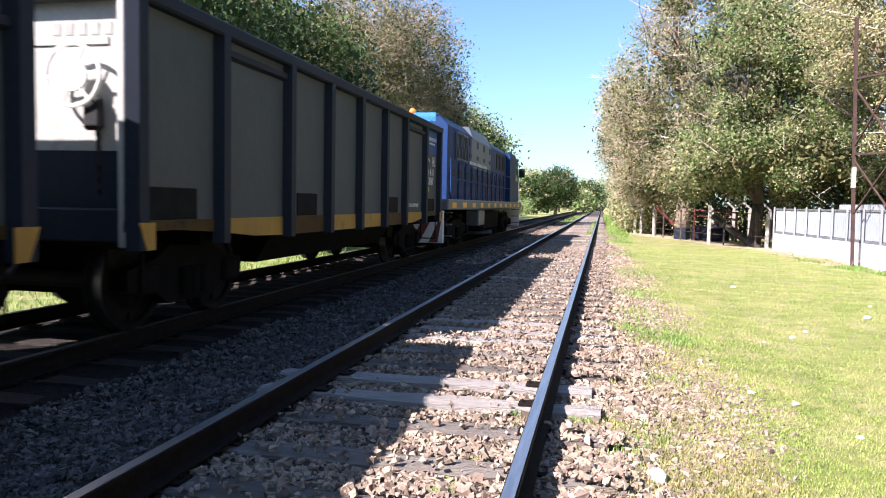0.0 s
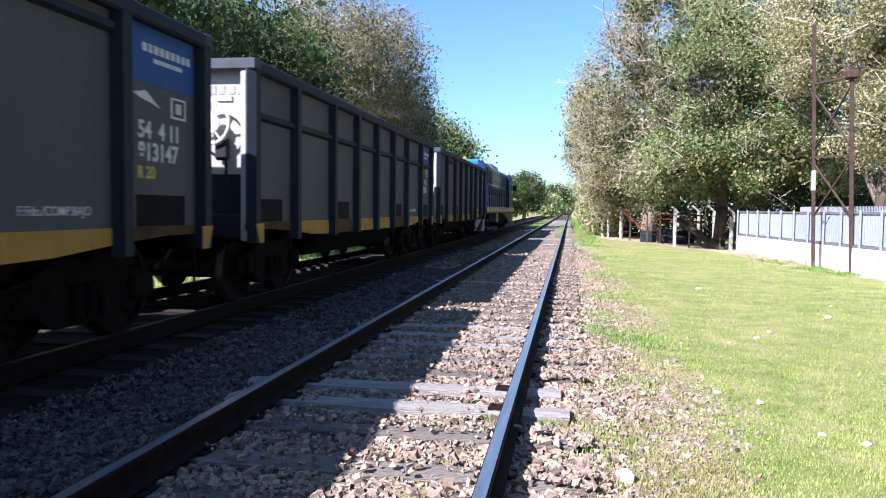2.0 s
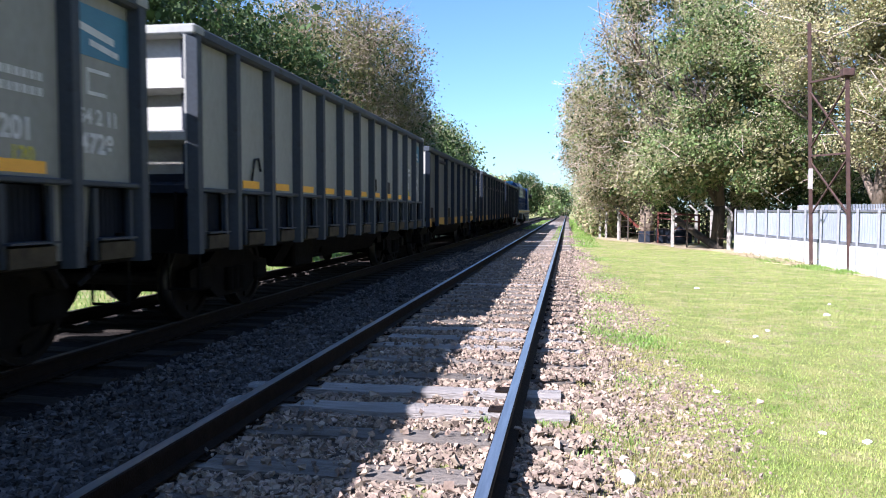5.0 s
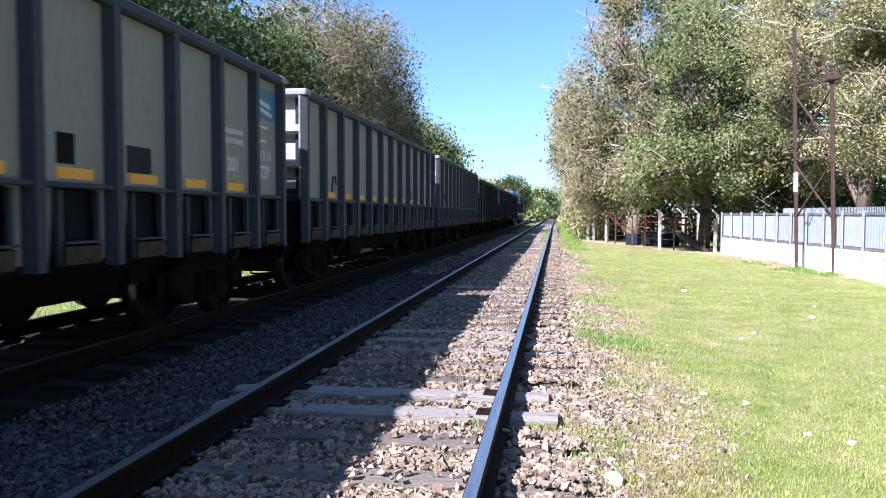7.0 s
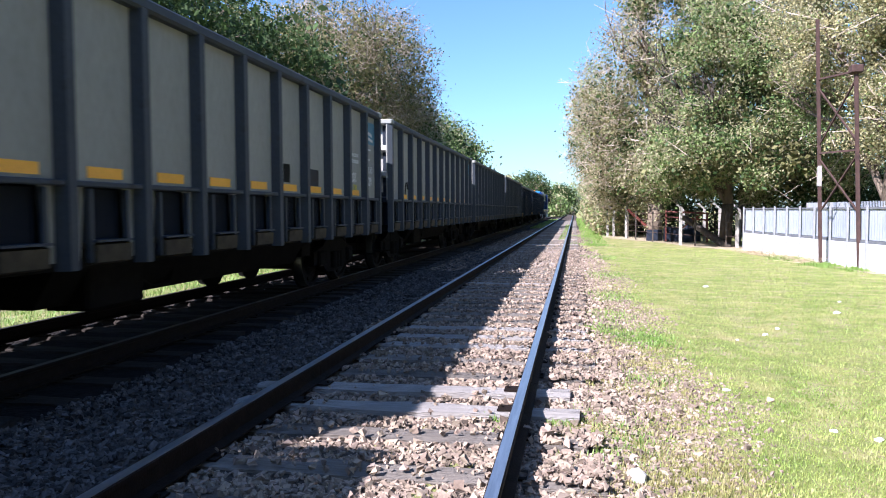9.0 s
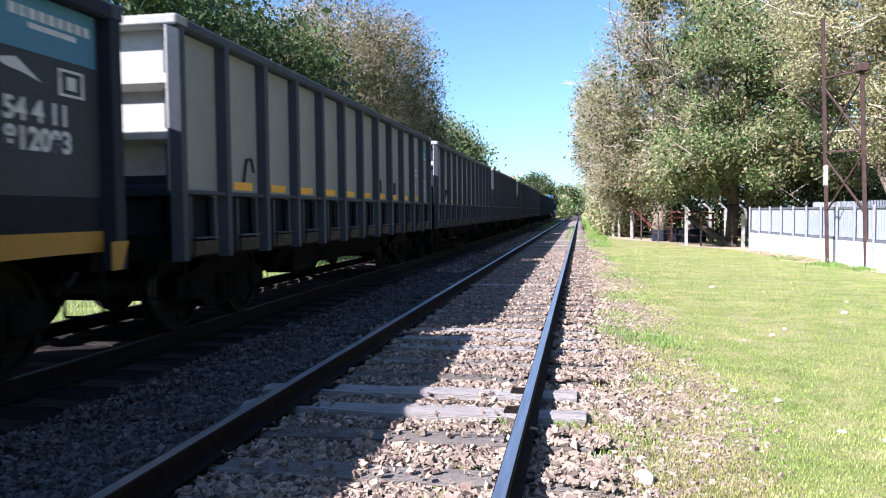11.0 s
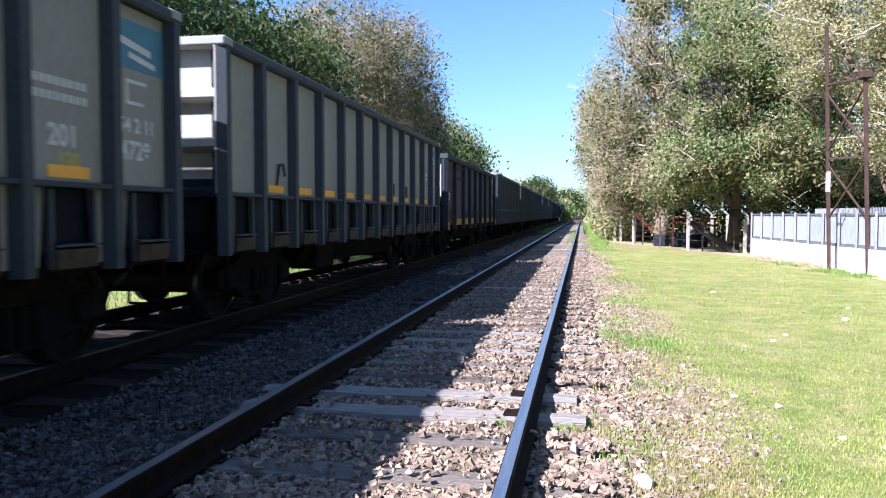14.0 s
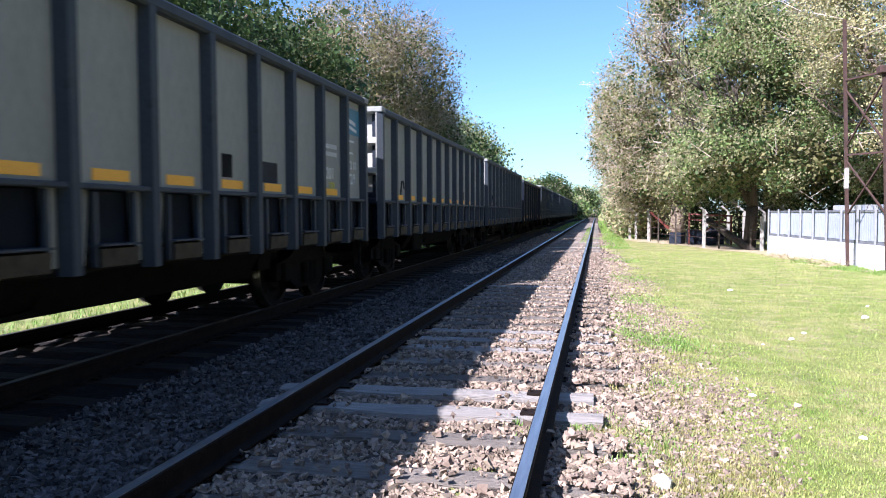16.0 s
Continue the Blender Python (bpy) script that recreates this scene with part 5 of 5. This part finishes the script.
def concrete_post(x, y, h, bent=True, r=0.065, lean=0.0):
    p = tagged(new("fence_post"), "weathered concrete fence post with an angled top", "post", "yard posts")
    bm = BM()
    box(bm, -r, r, -r, r, -0.2, h, 0.012)
    part("shaft", bm, "concrete", p)
    if bent:
        part("angled_top", prism(BM(), [(-r * 0.8, h), (r * 0.8, h), (-r * 0.3 - 0.25, h + 0.3), (-r * 1.9 - 0.25, h + 0.26)], -r * 0.8, r * 0.8, "y"), "concrete", p)
    p.matrix_basis = pose(x, y, GZ, 0, lean, 0)


def build_yard():
    for x, y, h, bent in ((3.05, 40.7, 1.75, False), (2.2, 43.4, 1.5, True), (2.5, 42.6, 1.5, True), (2.0, 46, 1.5, True), (4.85, 33.4, 1.65, False), (6.72, 31.2, 1.35, False),
                          (6.5, 37.5, 1.55, True), (7.3, 38.0, 1.55, True), (8.0, 37.0, 1.5, True), (5.6, 38, 1.5, True), (8.8, 36, 1.5, True)):
        concrete_post(x, y, h, bent)
    g = tagged(new("red_frame"), "faded red steel frame of an old trailer, darkened for tree shade", "trailer")
    for p, q, r in (((3.1, 40.4, 1.25), (4.5, 38.4, -0.15), 0.07), ((4.6, 36.5, 1.15), (6.3, 35.5, 1.05), 0.05), ((4.6, 36.5, 0.9), (6.3, 35.5, 0.75), 0.05), ((4.6, 36.5, -0.25), (4.6, 36.5, 1.2), 0.05), ((6.3, 35.5, -0.25), (6.3, 35.5, 1.1), 0.05), ((5.2, 36.2, 0.3), (6.1, 35.6, 1.05), 0.04)):
        part("red_beam", rod(BM(), p, q, r, n=4), "red", g)
    d = tagged(new("fallen_trunk"), "dark leaning tree trunk propped against the post", "tree trunk")
    part("log", rod(BM(), (5.3, 35.5, 0.85), (6.5, 31.6, -0.35), 0.13, 0.17, 9), "bark_dark", d, smooth=True)
    for i, (x, y, z, w, h) in enumerate(((4.9, 37.2, 0.25, 0.6, 0.5), (5.5, 36.6, 0.15, 0.5, 0.4), (5.9, 37.2, 0.35, 0.45, 0.6), (4.2, 37.8, 0.1, 0.5, 0.35))):
        c = tagged(new("crate", mesh_of("crate", box(BM(), -w / 2, w / 2, -0.3, 0.3, 0, h + 0.2, 0.02), "rib_a")), "dark scrap box standing under the trees", "crate", "scrap boxes")
        c.matrix_basis = pose(x, y, GZ, 0, 0, 20 * i)
    wf = tagged(new("wire_fence"), "rusty wire fence with wooden stakes along the yard", "fence")
    bm = BM()
    for z in (0.15, 0.45, 0.75, 1.05):
        rod(bm, (3.05, 40.7, z), (4.85, 33.4, z), 0.012, n=4)
        rod(bm, (4.85, 33.4, z), (6.72, 31.2, z), 0.012, n=4)
    part("wire", bm, "rust", wf)
    stake = mesh_of("stake", box(BM(), -0.03, 0.03, -0.03, 0.03, -0.3, 1.15), "bark_dark")
    for k in (0, 2, 6, 8, 11):
        f = (k + 0.5) / 12
        p = Vector((3.05, 40.7, 0)).lerp(Vector((4.85, 33.4, 0)), f) if k < 7 else Vector((4.85, 33.4, 0)).lerp(Vector((6.72, 31.2, 0)), (k - 6.5) / 5.5)
        again("stake", stake, wf, (p.x, p.y, 0))
    # ivy on the old trunk
    v, f = leaves(np.array([(4.3 + 0.3 * math.cos(k), 39.2 + 0.3 * math.sin(k), 0.1 + 0.055 * k) for k in range(50)]), 0.22, 14, 0.07, 99)
    tagged(new("ivy", soup("ivy", v, f, "leaf_olive")), "ivy climbing the old tree trunk", "ivy", kind="stuff")
    # brush heap in front of the fence
    r = random.Random(4)
    bm = BM()
    for k in range(170):
        u = r.random()
        p = Vector((6.5 + 0.5 * u + r.uniform(-0.5, 0.1), 27.5 - 5.5 * u + r.uniform(-0.5, 0.5), GZ + r.uniform(0, 0.05)))
        rod(bm, p, p + Vector((r.uniform(-0.7, 0.7), r.uniform(-0.9, 0.9), r.uniform(0, 0.3))), 0.008, 0.004, 3)
    tagged(new("brushwood", mesh_of("brushwood", bm, "dry")), "heap of dry cut twigs lying along the wall", "twigs", kind="stuff")
    # strip of bare earth along the yard
    xs = np.linspace(0, 1, 30)
    a, b = [], []
    for u in xs:
        p = Vector((2.6, 43.5)).lerp(Vector((7.0, 29.5)), u) if u < 0.8 else Vector((6.12, 32.3)).lerp(Vector((7.6, 19.5)), (u - 0.8) / 0.2)
        wd = (0.9 if u < 0.8 else 0.15) + 0.3 * math.sin(9 * u)
        a.append((p.x - wd, p.y - 0.5, float(ground_height(np.array(p.x - wd), np.array(p.y))) + 0.012))
        b.append((p.x + 2.5, p.y + 1.2, float(ground_height(np.array(p.x), np.array(p.y))) + 0.014))
    f = [[i, i + 1, 30 + i + 1, 30 + i] for i in range(29)]
    tagged(new("bare_earth", soup("bare_earth", np.array(a + b), np.array(f), "earth")), "strip of dry trampled earth beside the fence", "earth", kind="stuff")


# ---- small things on the ground ----
def build_small():
    def lump(name, label, cat, x, y, s, flat, mat, seed, group=""):
        bm = BM()
        bmesh.ops.create_icosphere(bm, subdivisions=2, radius=1)
        r = random.Random(seed)
        off = Vector((seed * 3.1, seed, 0))
        for v in bm.verts:
            k = 1 + 0.35 * noise.noise(v.co * 1.3 + off)
            v.co = Vector((v.co.x * s * k, v.co.y * s * 0.8 * k, max(v.co.z * s * flat * k, -s * flat * 0.5)))
        z = float(max(ground_height(np.array(x), np.array(y)), bed_height(np.array(x), np.array(y)) if x < 1.6 else -9))
        ob = new(name, mesh_of(name, bm, mat))
        ob.matrix_basis = pose(x, y, z + s * flat * 0.35, r.uniform(-10, 10), r.uniform(-10, 10), r.uniform(0, 360))
        tagged(ob, label, cat, group)
    lump("rock", "pale loose rock lying beside the rail", "rock", 0.69, 4.08, 0.066, 0.8, "rock", 3)
    for i, (x, y, s) in enumerate(((2.87, 15.1, 0.09), (1.6, 6.45, 0.055), (2.68, 9.7, 0.07), (2.95, 10.2, 0.06), (4.1, 11.55, 0.09), (2.33, 5.25, 0.06), (2.1, 5.4, 0.045), (3.4, 5.3, 0.08), (2.25, 9.2, 0.035), (4.6, 13.0, 0.05), (3.3, 7.2, 0.035))):
        lump("litter", "small piece of white litter lying on the lawn", "litter", x, y, s * 0.62, 0.45, "litter", 10 + i, "litter on the lawn")


def blades(n, x, y, z, h, wdt, mat, name, label, seed):
    r = np.random.default_rng(seed)
    t = r.uniform(0, 6.283, n)
    lean = r.uniform(0.1, 0.9, n) * h
    dx, dy = np.cos(t), np.sin(t)
    base = np.stack([x, y, z], 1)
    side = np.stack([-dy, dx, np.zeros(n)], 1) * wdt[:, None]
    tip = base + np.stack([dx * lean, dy * lean, h], 1)
    v = np.stack([base - side, base + side, tip], 1).reshape(-1, 3)
    tagged(new(name, soup(name, v, np.arange(3 * n).reshape(-1, 3), mat)), label, "grass", kind="stuff")


def build_grass():
    r = np.random.default_rng(21)
    n = 390000
    y = 3.0 + 27 * r.random(n) ** 2.0
    x = 0.9 + (0.6 + 0.75 * y) * r.random(n)
    edge = 1.12 + 0.22 * np.sin(1.1 * y + 1) + 0.12 * np.sin(2.9 * y)
    dens = np.array([noise.noise(Vector((a * 1.1, b * 1.1, 3.0))) + 0.6 * noise.noise(Vector((a * 4, b * 4, 9.0))) for a, b in zip(x, y)])
    keep = (x > edge + r.normal(0, 0.14, n)) & (x < 7.4) & (dens > -0.7 + 0.5 * (x < edge + 0.2))
    x, y = x[keep], y[keep]
    n = len(x)
    h = r.uniform(0.007, 0.024, n) * (1 + 0.015 * y)
    blades(n, x, y, np.maximum(ground_height(x, y), np.where(x < 1.6, bed_height(x, y), -9)) - 0.003, h, r.uniform(0.0022, 0.0042, n) * (1 + 0.06 * y), "blade", "lawn_grass", "short sunlit grass with dry straw", 22)
    # dry tufts running out into the stones
    tufts = [(0.60, 4.85, 0.26, 5200), (0.38, 5.0, 0.12, 900), (0.95, 4.1, 0.28, 6000), (1.2, 3.9, 0.25, 3200), (1.15, 4.5, 0.22, 1600), (0.72, 3.75, 0.22, 1800), (1.05, 5.4, 0.2, 900),
             (0.62, 6.3, 0.16, 900), (1.05, 6.2, 0.22, 2400), (0.9, 8.2, 0.3, 2200), (0.65, 7.4, 0.22, 900), (1.1, 7.4, 0.25, 1500), (0.7, 9.0, 0.3, 1800), (0.8, 11, 0.5, 2200), (0.8, 14, 0.8, 2600), (0.85, 18, 1.2, 2600), (1.3, 3.3, 0.3, 2000)]
    X = np.concatenate([r.normal(a, s * 0.75, k) for a, b, s, k in tufts])
    Y = np.concatenate([r.normal(b, s, k) for a, b, s, k in tufts])
    dens = np.array([noise.noise(Vector((a * 5, b * 5, 1.0))) + 0.5 * noise.noise(Vector((a * 14, b * 14, 2.0))) for a, b in zip(X, Y)])
    keep = (dens > -0.12) & (X > 0.12)
    X, Y = X[keep], Y[keep]
    n = len(X)
    blades(n, X, Y, np.maximum(ground_height(X, Y), np.where(X < 1.6, bed_height(X, Y), -9)) - 0.002, r.uniform(0.012, 0.04, n), r.uniform(0.002, 0.004, n) * (1 + 0.05 * Y), "dry_blade", "dry_grass", "dry yellowing grass tufts among the gravel", 25)
    # weeds among the stones
    spots = [(0.25, 5.05, 0.07, 500), (0.55, 4.9, 0.3, 500), (1.13, 8.75, 0.3, 1500), (0.72, 9.2, 0.28, 900), (0.8, 10.5, 0.35, 900), (0.7, 4.7, 0.25, 400), (-0.12, 5.0, 0.12, 160), (-1.95, 2.75, 0.12, 500),
             (0.9, 13, 0.5, 900), (0.95, 17, 0.6, 900), (6.9, 24, 0.5, 1800), (7.0, 21.6, 0.35, 900), (7.4, 20.2, 0.3, 700), (1.0, 6.6, 0.2, 300), (1.1, 24, 0.6, 800), (1.0, 32, 0.7, 900), (0.9, 42, 0.8, 1200)]
    X, Y, H = [], [], []
    for a, b, s, k in spots:
        X.append(r.normal(a, s * 0.6, k))
        Y.append(r.normal(b, s, k))
        H.append(r.uniform(0.02, 0.055, k) * (2.0 if b > 19 and a > 5 else 1) * (1.3 if b > 30 else 1))
    for a0, a1, b0, b1, k in ((-0.4, -0.1, 36, 70, 700), (0.7, 1.8, 34, 70, 2600), (0.6, 2.0, 70, 130, 3000), (-3.3, -2.2, 60, 120, 1200)):
        X.append(r.uniform(a0, a1, k))
        Y.append(r.uniform(b0, b1, k))
        H.append(r.uniform(0.04, 0.12, k))
    for a0, a1, k in ((-9.5, -6.3, 16000), (-14, -9.5, 6000)):
        X.append(r.uniform(a0, a1, k))
        Y.append(r.uniform(3, 34, k))
        H.append(r.uniform(0.03, 0.13, k))
    x, y, h = np.concatenate(X), np.concatenate(Y), np.concatenate(H)
    z = np.maximum(ground_height(x, y), np.where(x < 1.6, bed_height(x, y), -9))
    blades(len(x), x, y, z - 0.004, h, 0.004 + 0.0004 * y, "weed", "weeds", "green weeds growing through the ballast", 23)


build_fence()
build_pylon()
build_yard()
build_small()
build_grass()


def motions():
    """The train draws away along its track, and its wheels roll."""
    radius = 0.46
    slow = [0.5 * k for k in range(33)]
    quick = [k / 15 for k in range(241)]
    for ob, y in TRAIN:
        walk(ob, [(t, pose(XT, y + travelled(t), 0)) for t in slow])
        for b in ob.children:
            for w in b.children:
                if w.name.startswith("wheelset"):
                    at = w.location.copy()
                    walk(w, [(t, pose(at.x, at.y, at.z, -math.degrees(travelled(t) / radius), 0, 0)) for t in quick])


motions()
